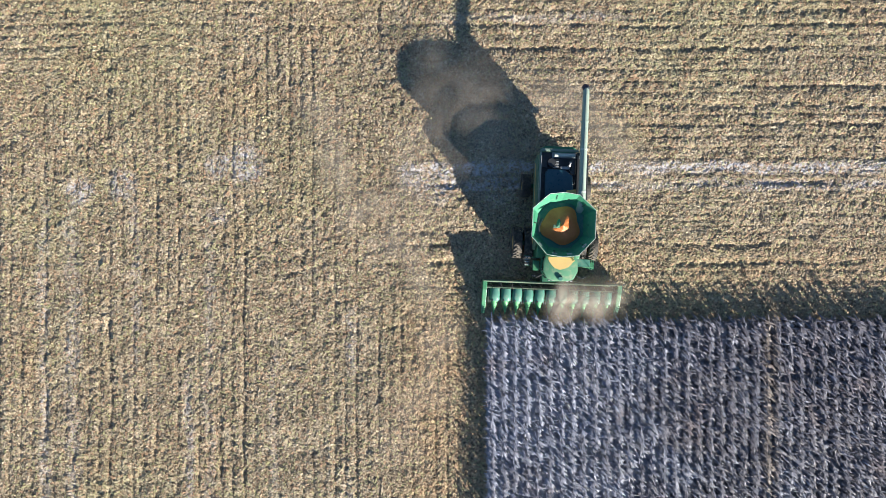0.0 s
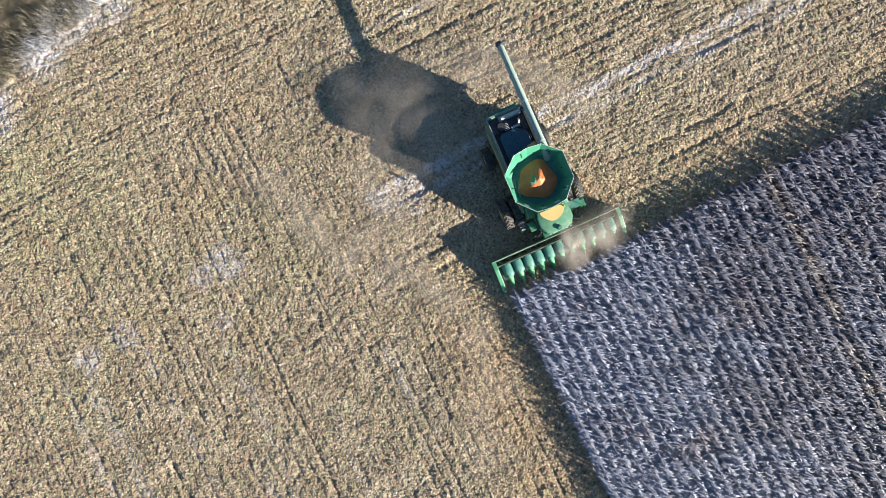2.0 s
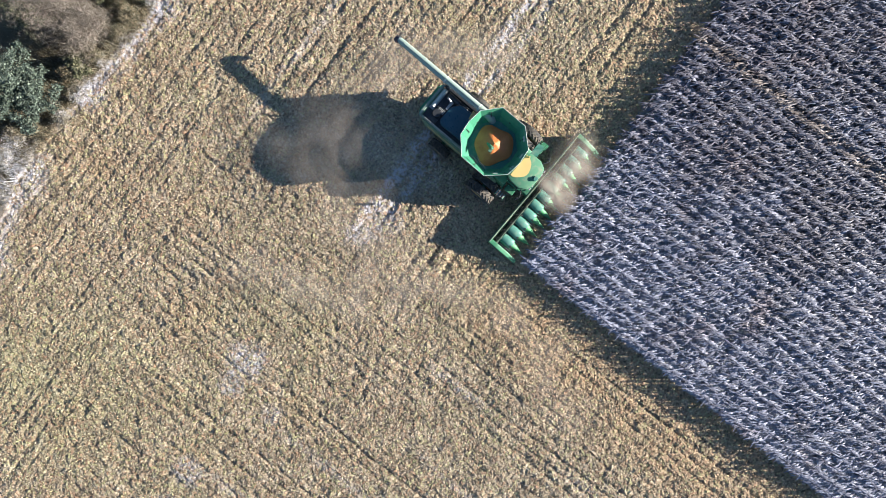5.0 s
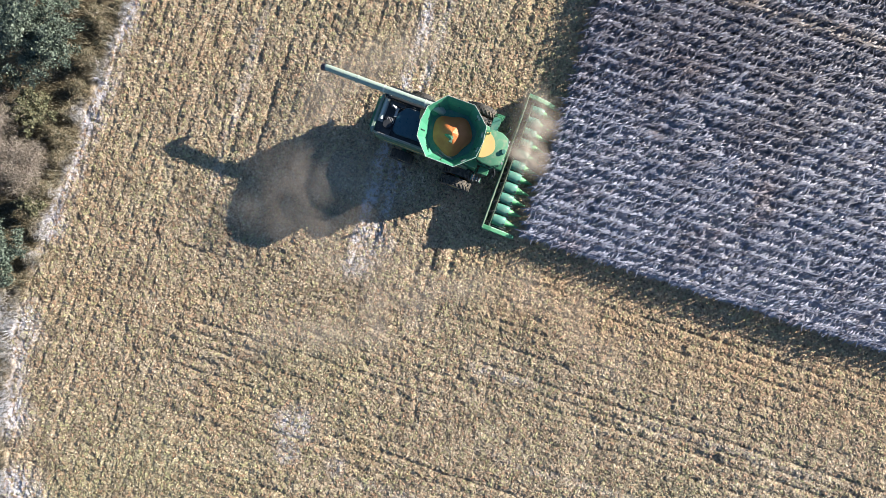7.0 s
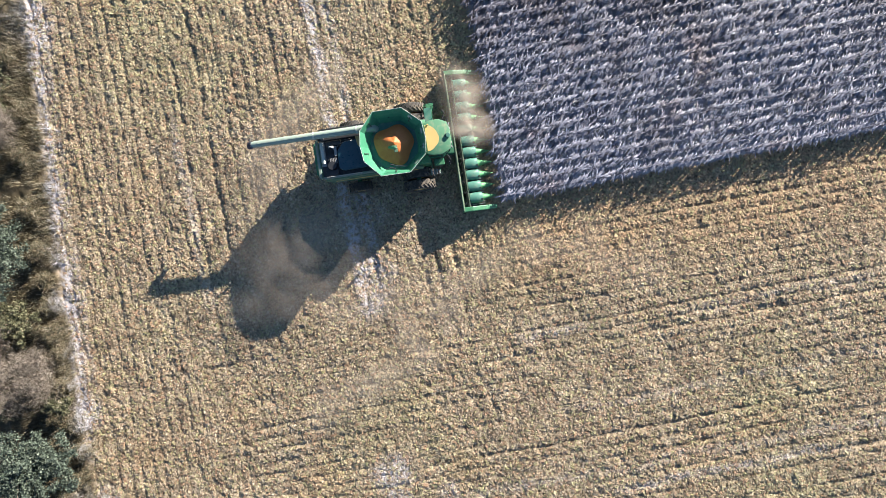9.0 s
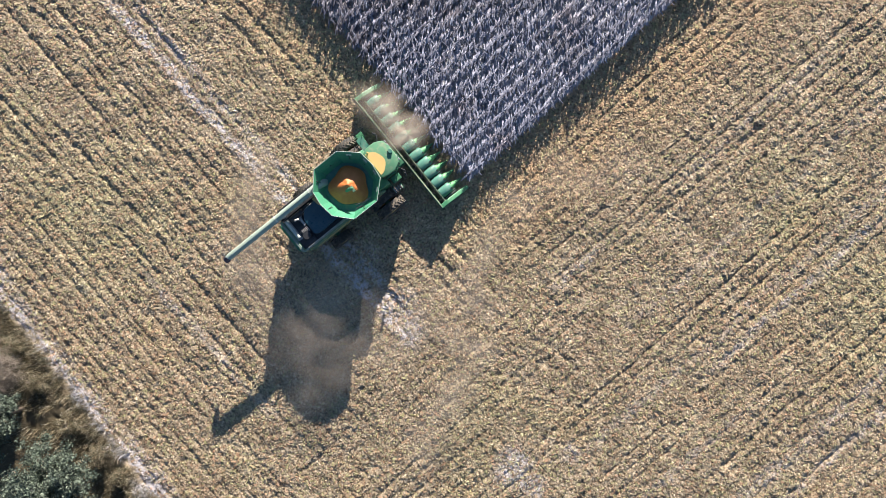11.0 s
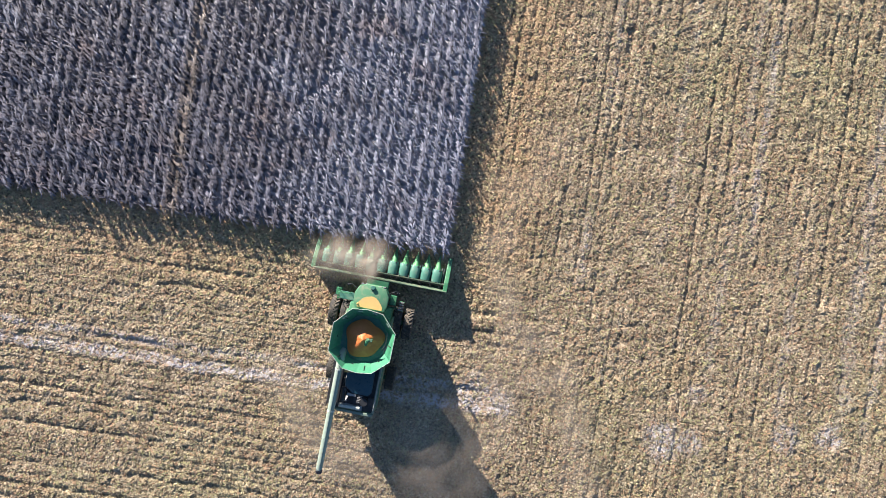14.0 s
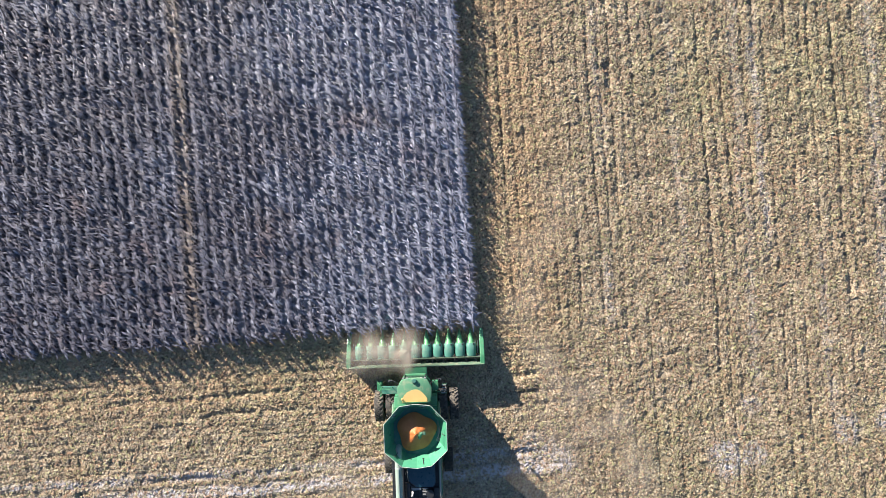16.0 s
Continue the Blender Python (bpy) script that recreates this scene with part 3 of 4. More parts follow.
def wheel(parent, x, y, radius, width, label):
    """A driven wheel: lugged tyre, dished rim, hub. It is a part, its pieces are sub-parts."""
    z, h = radius - 0.06, width / 2
    r = radius - 0.05
    bm = lathe([(r * 0.56, -h * 0.8), (r * 0.7, -h * 0.98), (r * 0.9, -h), (r * 0.985, -h * 0.82), (r, -h * 0.4), (r, h * 0.4), (r * 0.985, h * 0.82), (r * 0.9, h), (r * 0.7, h * 0.98), (r * 0.56, h * 0.8)], 40, at=(x, y, z))
    tyre = part("wheel", bm, RUBBER, parent, label, True)
    lugs = bmesh.new()
    count = 22
    for k in range(count * 2):
        side = 1 if k % 2 else -1
        a = 2 * math.pi * (k / 2) / count
        m = Matrix.Translation((x, y, z)) @ Matrix.Rotation(a, 4, "X") @ Matrix.Translation((side * h * 0.46, 0, radius - 0.03)) @ Matrix.Rotation(side * radians(42), 4, "Z") @ Matrix.Diagonal((h * 1.15, 0.075, 0.09, 1))
        bmesh.ops.create_cube(lugs, size=1, matrix=m)
    part("tread", lugs, RUBBER, tyre)
    rim = lathe([(r * 0.58, -h * 0.72), (r * 0.52, -h * 0.6), (r * 0.48, 0.0), (r * 0.2, h * 0.15), (r * 0.16, h * 0.3), (0.02, h * 0.3)], 28, at=(x, y, z))
    part("rim", rim, YELLOW, tyre, "yellow steel rim", True)
    rim = lathe([(r * 0.58, h * 0.72), (r * 0.52, h * 0.6), (r * 0.48, 0.05), (r * 0.2, -h * 0.1), (0.02, -h * 0.1)], 28, at=(x, y, z))
    part("rim", rim, YELLOW, tyre, "yellow steel rim", True)
    return tyre


# outline of the grain tank, x to the machine's right, y ahead
OCT = [(0.0, 1.98), (0.99, 1.86), (1.98, 0.78), (1.96, -1.0), (0.94, -1.93), (0.0, -2.05), (-0.94, -1.93), (-1.98, -1.0), (-1.98, 0.78), (-0.99, 1.86)]


def combine():
    root = new("combine_harvester")
    root.matrix_world = pose(7.4, 1.46, 0, 0, 0, 177.8) @ Matrix.Scale(0.982, 4)
    tagged(root, "dusty green combine harvester with octagonal grain tank and corn header", "combine harvester")
    P = lambda name, bm, mat, label="", smooth=False, parent=None: part(name, bm, mat, parent or root, label, smooth)

    # hull: belly, side shields, rear hood
    P("separator_body", prism([(2.1, 1.1), (2.1, 2.7), (1.2, 3.05), (-4.3, 3.05), (-4.75, 2.7), (-4.75, 1.5), (-3.6, 1.05), (-0.5, 0.85)], -1.4, 1.4, 0.05, axis="x"), GREEN)
    for s in (-1, 1):
        x0, x1 = (1.42, 1.58) if s > 0 else (-1.58, -1.42)
        # Paler green than the hull: sunlight on the flank is put into the paint.
        shield = P("side_shield", prism([(1.5, 1.25), (1.62, 2.4), (1.2, 3.0), (-4.2, 3.02), (-4.62, 2.6), (-4.4, 1.6), (-3.2, 1.3)], x0, x1, 0.07, axis="x"), PALE_GREEN, "green side shield, paler green standing in for sun")
        for yy in (0.1, -1.5, -3.0):
            P("panel_seam", box(s * 1.575, s * 1.592, yy - 0.012, yy + 0.012, 1.4, 2.9, 0), DECK, parent=shield)
        P("stripe", box(s * 1.576, s * 1.594, -4.1, 1.2, 2.05, 2.17, 0.003), YELLOW, "yellow stripe", parent=shield)
    # engine deck behind the tank, sunk between raised rims
    deck = P("engine_deck", box(-1.38, 1.38, -4.7, -1.5, 3.052, 3.08, 0.005), DECK, "black engine deck")
    P("hood", prism([(-0.75, -1.6), (1.1, -1.6), (1.15, -3.35), (0.95, -3.6), (-0.1, -3.6), (-0.6, -3.2)], 3.085, 3.4, 0.1), HOODTOP, "glossy green engine hood, shade and sky reflection in its dark colour", True)
    P("deck_rim", prism([(1.36, 0.6), (1.5, 0.6), (1.5, -4.55), (1.45, -4.74), (1.36, -4.74)], 3.03, 3.2, 0.03), RAIL, "green side rail, paled to look sunlit")
    P("deck_rim", box(-1.07, -0.89, -4.72, -1.7, 3.085, 3.26, 0.04), DECK)
    P("deck_hatch", prism([(-0.86, -1.75), (-0.2, -1.7), (-0.25, -2.25), (-0.84, -2.35)], 3.402, 3.45, 0.015), YELLOW, "dusty yellowish hatch")
    P("fan_shroud", prism([(-0.45, -3.62), (0.15, -3.62), (0.2, -3.78), (-0.4, -3.8)], 3.085, 3.36, 0.03), STEEL, "grey steel fan shroud")
    for k in range(5):
        P("cooler_fin", box(0.28, 0.62, -3.72 - 0.1 * k, -3.68 - 0.1 * k, 3.285, 3.33, 0.006), STEEL)
    P("rear_rail", prism([(-1.05, -4.76), (1.5, -4.76), (1.36, -4.95), (-0.95, -4.93)], 2.9, 3.17, 0.04), RAIL, "pale rear rail")
    P("cooler_tank", tube([(-0.75, -4.52, 3.2), (0.55, -4.52, 3.2)], 0.11, 16), RIMWHITE, "bright metal cylinder across the deck", True)
    P("rear_step", box(-0.85, 0.7, -4.7, -4.36, 3.085, 3.12, 0.01), STEEL, "grey checker plate step")
    P("air_intake", tube([(0.75, -4.0, 3.08), (0.75, -4.0, 3.5)], [0.24, 0.26], 20), DECK, smooth=True)
    P("exhaust", tube([(-0.35, -3.8, 3.08), (-0.35, -3.8, 3.7), (-0.35, -4.0, 3.86)], 0.075, 14), STEEL, "grey steel exhaust pipe", True)
    P("air_cleaner", tube([(-0.65, -3.3, 3.28), (-0.65, -4.2, 3.28)], 0.17, 18), DECK, smooth=True)
    P("radiator_screen", box(1.0, 1.36, -4.45, -3.7, 3.085, 3.34, 0.03), DECK)
    P("battery_box", box(0.05, 0.45, -4.28, -3.8, 3.085, 3.27, 0.02), DECK)
    for k in range(4):
        P("hose", tube([(-0.8 + 0.12 * k, -2.6, 3.12), (-0.76 + 0.1 * k, -2.9 - 0.05 * k, 3.3), (-0.7 + 0.15 * k, -3.4, 3.22), (-0.5 + 0.18 * k, -3.75, 3.12)], 0.025, 8), STEEL if k % 2 else DECK, smooth=True)
    for yy in (-2.3, -3.3, -4.3):
        P("rail_post", tube([(1.45, yy, 3.2), (1.45, yy, 3.55)], 0.018, 8), STEEL)
    P("handrail", tube([(1.45, -2.2, 3.55), (1.45, -4.4, 3.55)], 0.02, 8), STEEL)
    P("spreader", prism([(-1.0, -4.8), (1.0, -4.8), (1.25, -5.15), (0.9, -5.35), (-0.9, -5.35), (-1.25, -5.15)], 1.15, 1.7, 0.05), GREEN)

    # grain tank: ten flared panels with folded lips, and the hopper below
    tank = P("grain_tank", box(-1.4, 1.4, -1.55, 1.55, 2.95, 3.12, 0.03), GREEN)
    z0, z1, inner = 3.15, 4.3, 0.74
    for i, (a, b) in enumerate(zip(OCT, OCT[1:] + OCT[:1])):
        bm = bmesh.new()
        ca, cb = Vector((*a, 0)), Vector((*b, 0))
        mid = (ca + cb) / 2
        out = Vector((cb.y - ca.y, ca.x - cb.x, 0)).normalized()
        out = out if out.dot(mid) > 0 else -out
        ring = []
        for f, z in ((inner, z0), (0.86, 3.6), (1.0, z1)):
            for off in (0, 0.035):
                for c in (ca, cb):
                    ring.append(bm.verts.new(Vector((c.x * f, c.y * f, z)) - out * off))
        v = ring
        for q in ((0, 1, 5, 4), (4, 5, 9, 8), (2, 6, 7, 3), (6, 10, 11, 7), (8, 9, 11, 10), (0, 2, 3, 1), (0, 4, 6, 2), (4, 8, 10, 6), (1, 3, 7, 5), (5, 7, 11, 9)):
            bm.faces.new([v[k] for k in q])
        P("tank_panel", bm, TANK, parent=tank)
        if mid.y > 1.2:
            # pale inspection pane on the inner face, near the panel's upper corner
            along = (cb - ca).normalized()
            up = (Vector((mid.x, mid.y, z1)) - Vector((mid.x * 0.86, mid.y * 0.86, 3.6))).normalized()
            seat = Vector((mid.x * 0.955, mid.y * 0.955, 4.08)) - out * 0.05
            pane = bmesh.new()
            back, front = ([pane.verts.new(seat + along * s * 0.16 + up * t * 0.1 - out * d) for s, t in ((-1, -1), (1, -1), (1, 1), (-1, 1))] for d in (0.0, 0.02))
            pane.faces.new(back[::-1]), pane.faces.new(front)
            for q in range(4):
                pane.faces.new((back[q], back[(q + 1) % 4], front[(q + 1) % 4], front[q]))
            P("tank_window", pane, RIMWHITE, "pale inspection window", parent=tank)
        P("lip", tube([ca + Vector((0, 0, z1)), cb + Vector((0, 0, z1))], 0.017, 8), RIMWHITE, "pale rim", parent=tank)
        if i % 2 == 0:
            P("panel_brace", tube([mid * 0.93 + Vector((0, 0, 4.12)), mid * 0.83 + Vector((0, 0, 3.68))], 0.022, 8), DECK, parent=tank)
        P("panel_hinge", box(mid.x * 0.86 - 0.06, mid.x * 0.86 + 0.06, mid.y * 0.86 - 0.06, mid.y * 0.86 + 0.06, 3.57, 3.63, 0.01), DECK, parent=tank)
    P("tank_floor", prism([(x * 0.76, y * 0.76) for x, y in OCT], 3.12, 3.18, 0), HOOD, parent=tank)
    P("fill_auger", tube([(0.1, -0.45, 3.5), (0.34, 0.05, 4.06), (0.42, 0.12, 4.08)], [0.13, 0.11, 0.1], 14), GREEN, smooth=True, parent=tank)
    P("auger_cap", box(0.2, 0.62, -0.02, 0.18, 4.06, 4.12, 0.02), PALE_GREEN, parent=tank)
    P("tank_ladder_bar", tube([(1.3, -0.4, 4.2), (1.5, 0.1, 4.2), (1.5, 0.5, 4.18)], 0.025, 8), DECK, parent=tank)
    P("tank_ladder_bar", tube([(1.45, -0.5, 3.95), (1.6, -0.1, 3.95)], 0.025, 8), DECK, parent=tank)

    # cab
    cab = P("cab", prism([(-0.98, 2.0), (-1.02, 2.9), (-0.7, 3.42), (0.7, 3.42), (1.02, 2.9), (0.98, 2.0)], 1.75, 2.05, 0.06), GREEN)
    P("cab_glass", prism([(-0.9, 2.05), (-0.95, 2.9), (-0.64, 3.34), (0.64, 3.34), (0.95, 2.9), (0.9, 2.05)], 2.06, 3.5, 0.05), GLASS, "dark tinted cab glazing", parent=cab)
    for x, y in ((-0.96, 2.05), (0.96, 2.05), (-0.99, 2.88), (0.99, 2.88), (-0.68, 3.38), (0.68, 3.38)):
        P("cab_pillar", tube([(x, y, 2.0), (x, y, 3.52)], 0.04, 8), DECK, parent=cab)
    P("cab_roof", prism([(-0.95, 1.9), (-1.08, 2.3), (-1.1, 2.9), (-0.85, 3.4), (-0.4, 3.52), (0.4, 3.52), (0.85, 3.4), (1.1, 2.9), (1.08, 2.3), (0.95, 1.9)], 3.52, 3.78, 0.1), CABGREEN, smooth=True, parent=cab)
    arc = [((0.8 + 0.02 * math.sin(7 * a)) * math.cos(a), 2.0 + (0.78 + 0.025 * math.sin(5 * a + 1)) * math.sin(a)) for a in (math.pi * k / 14 for k in range(15))]
    P("roof_patch", prism(arc, 3.782, 3.80, 0.006), YELLOW, "yellow half-round patch on the cab roof", parent=cab)
    P("receiver", prism([(0.16 * math.cos(a), 3.36 + 0.14 * math.sin(a)) for a in (2 * math.pi * k / 12 for k in range(12))], 3.78, 3.9, 0.03), HOOD, "round positioning receiver", parent=cab)
    P("receiver_mount", box(-0.1, 0.1, 3.2, 3.42, 3.77, 3.83, 0.01), DECK, parent=cab)
    P("beacon", tube([(-0.8, 2.2, 3.78), (-0.8, 2.2, 3.93)], [0.06, 0.045], 12), YELLOW, parent=cab)
    for s in (-1, 1):
        P("mirror_arm", tube([(s * 1.0, 3.1, 3.45), (s * 1.45, 3.35, 3.4), (s * 1.62, 3.3, 3.3)], 0.025, 8), DECK, parent=cab)
        P("mirror", box(s * 1.62 - 0.1, s * 1.62 + 0.1, 3.2, 3.28, 2.85, 3.3, 0.03), DECK, parent=cab)
        for k in range(2):
            P("work_light", box(s * (0.45 + 0.25 * k) - 0.08, s * (0.45 + 0.25 * k) + 0.08, 3.45, 3.54, 3.6, 3.72, 0.02), STEEL, parent=cab)
    # operator's platform and steps at the machine's left
    plat = P("platform", box(-2.3, -1.05, 2.1, 2.62, 1.72, 1.8, 0.02), HOOD, "green entry platform")
    for x, y in ((-2.28, 2.14), (-2.28, 2.6), (-1.6, 2.6)):
        P("rail_post", tube([(x, y, 1.78), (x, y, 2.75)], 0.022, 8), GREEN, parent=plat)
    P("handrail", tube([(-2.28, 2.14, 2.75), (-2.28, 2.6, 2.75), (-1.6, 2.6, 2.75)], 0.022, 8), GREEN, parent=plat)
    P("handrail", tube([(-2.28, 2.14, 2.3), (-2.28, 2.6, 2.3), (-1.6, 2.6, 2.3)], 0.018, 8), GREEN, parent=plat)
    for k in range(5):
        P("step", box(-2.75 + 0.03 * k, -2.35, 2.3, 2.75, 0.5 + 0.25 * k, 0.54 + 0.25 * k, 0.008), GREEN, parent=plat)
    for y in (2.3, 2.75):
        P("stringer", tube([(-2.8, y, 0.4), (-2.4, y, 1.8)], 0.025, 8), GREEN, parent=plat)

    side = P("service_ladder", box(1.08, 1.62, 2.1, 2.16, 1.72, 1.8, 0.015), GREEN, "green service ladder")
    for k in range(4):
        P("rung", box(1.66 + 0.02 * k, 2.02, 2.02 + 0.17 * k, 2.1 + 0.17 * k, 1.7, 1.75, 0.01), STEEL, parent=side)
    for y in (2.02, 2.62):
        P("stringer", tube([(1.64, y, 1.72), (2.05, y, 1.72)], 0.025, 8), GREEN, parent=side)
    P("toolbox", box(1.06, 1.5, 2.3, 2.95, 1.74, 2.0, 0.04), GREEN, parent=side)

    # unloading auger, folded back along the machine's left
    P("auger_elbow", tube([(-1.18, -1.0, 2.9), (-1.2, -1.2, 3.4), (-1.18, -1.6, 3.66), (-1.18, -2.1, 3.7)], [0.26, 0.26, 0.25, 0.23], 18), TUBE, smooth=True)
    aug = P("unloading_auger", tube([(-1.18, -2.1, 3.7), (-1.18, -4.85, 3.7), (-1.2, -8.4, 3.72), (-1.2, -8.72, 3.66)], [0.225, 0.225, 0.205, 0.2], 22), TUBE, "long green unloading auger tube, sun glare in its pale colour", True)
    for y in (-2.15, -4.85, -6.6):
        P("auger_band", tube([(-1.18, y - 0.05, 3.7), (-1.18, y + 0.05, 3.7)], 0.245, 22), RIMWHITE if y > -5 else TUBE, parent=aug)
    P("auger_rib", box(-1.23, -1.15, -8.3, -2.2, 3.9, 3.955, 0.01), TUBE, parent=aug)
    P("spout", tube([(-1.2, -8.6, 3.72), (-1.2, -8.85, 3.55), (-1.2, -8.95, 3.25)], [0.2, 0.21, 0.17], 16), BLUEBLACK, "dark rubber spout", True, aug)
    P("auger_rest", box(-1.4, -0.98, -4.5, -4.35, 3.0, 3.5, 0.02), STEEL, parent=aug)
    P("auger_trough", box(-1.66, -1.44, -4.6, -1.6, 3.0, 3.1, 0.02), DECK)

    # running gear
    for s in (-1, 1):
        wheel(root, s * 2.52, 1.15, 1.03, 0.62, "big lugged drive tyre, outer of a pair")
        wheel(root, s * 1.76, 1.15, 1.03, 0.62, "big lugged drive tyre, inner of a pair")
        wheel(root, s * 2.02, -2.75, 0.76, 0.6, "lugged steering tyre")
    P("front_axle", box(-2.5, 2.5, 1.0, 1.3, 0.82, 1.12, 0.04), GREEN)
    P("rear_axle", box(-1.9, 1.9, -2.88, -2.62, 0.62, 0.86, 0.04), GREEN)
    P("feeder_house", prism([(1.6, 1.05), (1.6, 1.75), (3.75, 1.25), (3.75, 0.45)], -0.75, 0.75, 0.04, axis="x"), GREEN)

    # corn header for twelve rows
    hd = P("corn_header", prism([(3.72, 0.32), (3.72, 1.14), (3.76, 1.2), (3.82, 1.18), (3.94, 0.5), (4.3, 0.3)], -4.66, 4.66, 0.02, axis="x"), DUSTY, "green twelve row corn header with pointed snouts")
    P("trough_lip", box(-4.6, 4.6, 4.2, 4.27, 0.86, 0.92, 0.015), DUSTY, parent=hd)
    P("top_tube", tube([(-4.66, 3.78, 1.24), (4.66, 3.78, 1.24)], 0.05, 10), DUSTY, "dusty top tube", True, hd)
    P("deck_plate", box(-4.6, 4.6, 4.36, 4.9, 0.34, 0.4, 0.01), DECK, parent=hd)
    P("cross_auger", tube([(-4.55, 4.2, 0.66), (4.55, 4.2, 0.66)], 0.15, 14), DECK, smooth=True, parent=hd)
    for s in (-1, 1):
        bm = bmesh.new()
        steps, turns_n = 60, 6
        prev = None
        for k in range(steps + 1):
            a = 2 * math.pi * turns_n * k / steps * s
            x = s * (0.5 + 4.0 * k / steps)
            pair = [bm.verts.new((x, 4.2 + r * math.cos(a), 0.66 + r * math.sin(a))) for r in (0.14, 0.3)]
            if prev:
                bm.faces.new((prev[0], prev[1], pair[1], pair[0]))
            prev = pair
        bmesh.ops.solidify(bm, geom=bm.faces[:], thickness=0.015)
        P("auger_flight", bm, STEEL, parent=hd)
    for k in range(13):
        x = (k - 6) * ROW
        end = k in (0, 12)
        if end:
            s = -1 if k == 0 else 1
            P("end_snout", prism([(3.75, 0.3), (3.75, 1.15), (4.4, 1.08), (5.3, 0.7), (6.1, 0.14), (5.6, 0.16)], x - s * 0.02 - 0.15, x - s * 0.02 + 0.15, 0.05, axis="x"), GREEN, "long green end divider", parent=hd)
            continue
        bm = bmesh.new()
        prof = [(4.3, 0.355, 0.92), (4.72, 0.365, 0.93), (5.08, 0.35, 0.84), (5.16, 0.3, 0.77)]
        rings = []
        for y, w, top in prof:
            rings.append([bm.verts.new((x + w * math.copysign(abs(math.cos(a)) ** 0.7, math.cos(a)), y, 0.42 + (top - 0.42) * math.sin(a) ** 0.75)) for a in (math.pi * q / 10 for q in range(11))])
        for a, b in zip(rings, rings[1:]):
            for q in range(10):
                bm.faces.new((a[q], a[q + 1], b[q + 1], b[q]))
        bm.faces.new(rings[0]), bm.faces.new(rings[-1][::-1])
        P("row_hood", bm, HOOD, "dull green rounded row hood", True, hd)
        bm = bmesh.new()
        rings = []
        for y, w, lo, top in ((5.12, 0.27, 0.38, 0.8), (5.22, 0.24, 0.34, 0.74), (5.5, 0.17, 0.24, 0.56), (5.85, 0.085, 0.13, 0.32), (6.14, 0.015, 0.08, 0.13)):
            rings.append([bm.verts.new((x + w * math.cos(a), y, lo + (top - lo) * math.sin(a))) for a in (math.pi * q / 8 for q in range(9))])
        for a, b in zip(rings, rings[1:]):
            for q in range(8):
                bm.faces.new((a[q], a[q + 1], b[q + 1], b[q]))
            bm.faces.new((a[8], a[0], b[0], b[8]))
        bm.faces.new(rings[0]), bm.faces.new(rings[-1][::-1])
        P("snout", bm, SNOUT, "pointed pale green snout", True, hd)
        P("hood_latch", box(x + 0.12, x + 0.24, 5.06, 5.16, 0.74, 0.86, 0.01), DECK, parent=hd)
    for k in range(12):
        x = (k - 5.5) * ROW
        for s in (-1, 1):
            P("gathering_chain", box(x + s * 0.07 - 0.02, x + s * 0.07 + 0.02, 4.4, 5.3, 0.5, 0.55, 0.008), STEEL, parent=hd)
        P("strut", box(x - 0.02, x + 0.02, 3.85, 4.24, 0.86, 0.92, 0.008), DECK, parent=hd)
    return root


combine_root = combine()


def grain():
    """The heap of shelled corn in the tank."""
    m = combine_root.matrix_world
    n, k = 44, 14
    verts, tris = [(0, 0, 4.06)], []
    for i in range(1, k + 1):
        f = i / k
        for j in range(n):
            a = 2 * math.pi * j / n
            r = f * (1.22 + 0.09 * math.sin(a * 3 + 1) + 0.06 * math.sin(a * 5))
            x, y = r * math.cos(a), r * math.sin(a)
            z = 4.04 - 0.72 * f - 0.1 * math.exp(-((x - 0.5) ** 2 + (y + 0.3) ** 2) * 6) + 0.04 * float(lattice(x + 9, y + 9, 0.35, 77))
            verts.append((x, y, z))
    for j in range(n):
        tris.append((0, 1 + j, 1 + (j + 1) % n))
        for i in range(k - 1):
            a, b = 1 + i * n + j, 1 + i * n + (j + 1) % n
            c, d = a + n, b + n
            tris += [(a, c, d), (a, d, b)]
    ob = new("corn_grain", tri_mesh("corn_grain", verts, tris, GRAIN, True))
    ob.matrix_world = m
    tagged(ob, "heap of orange shelled corn in the grain tank", "grain heap", kind="stuff")


grain()


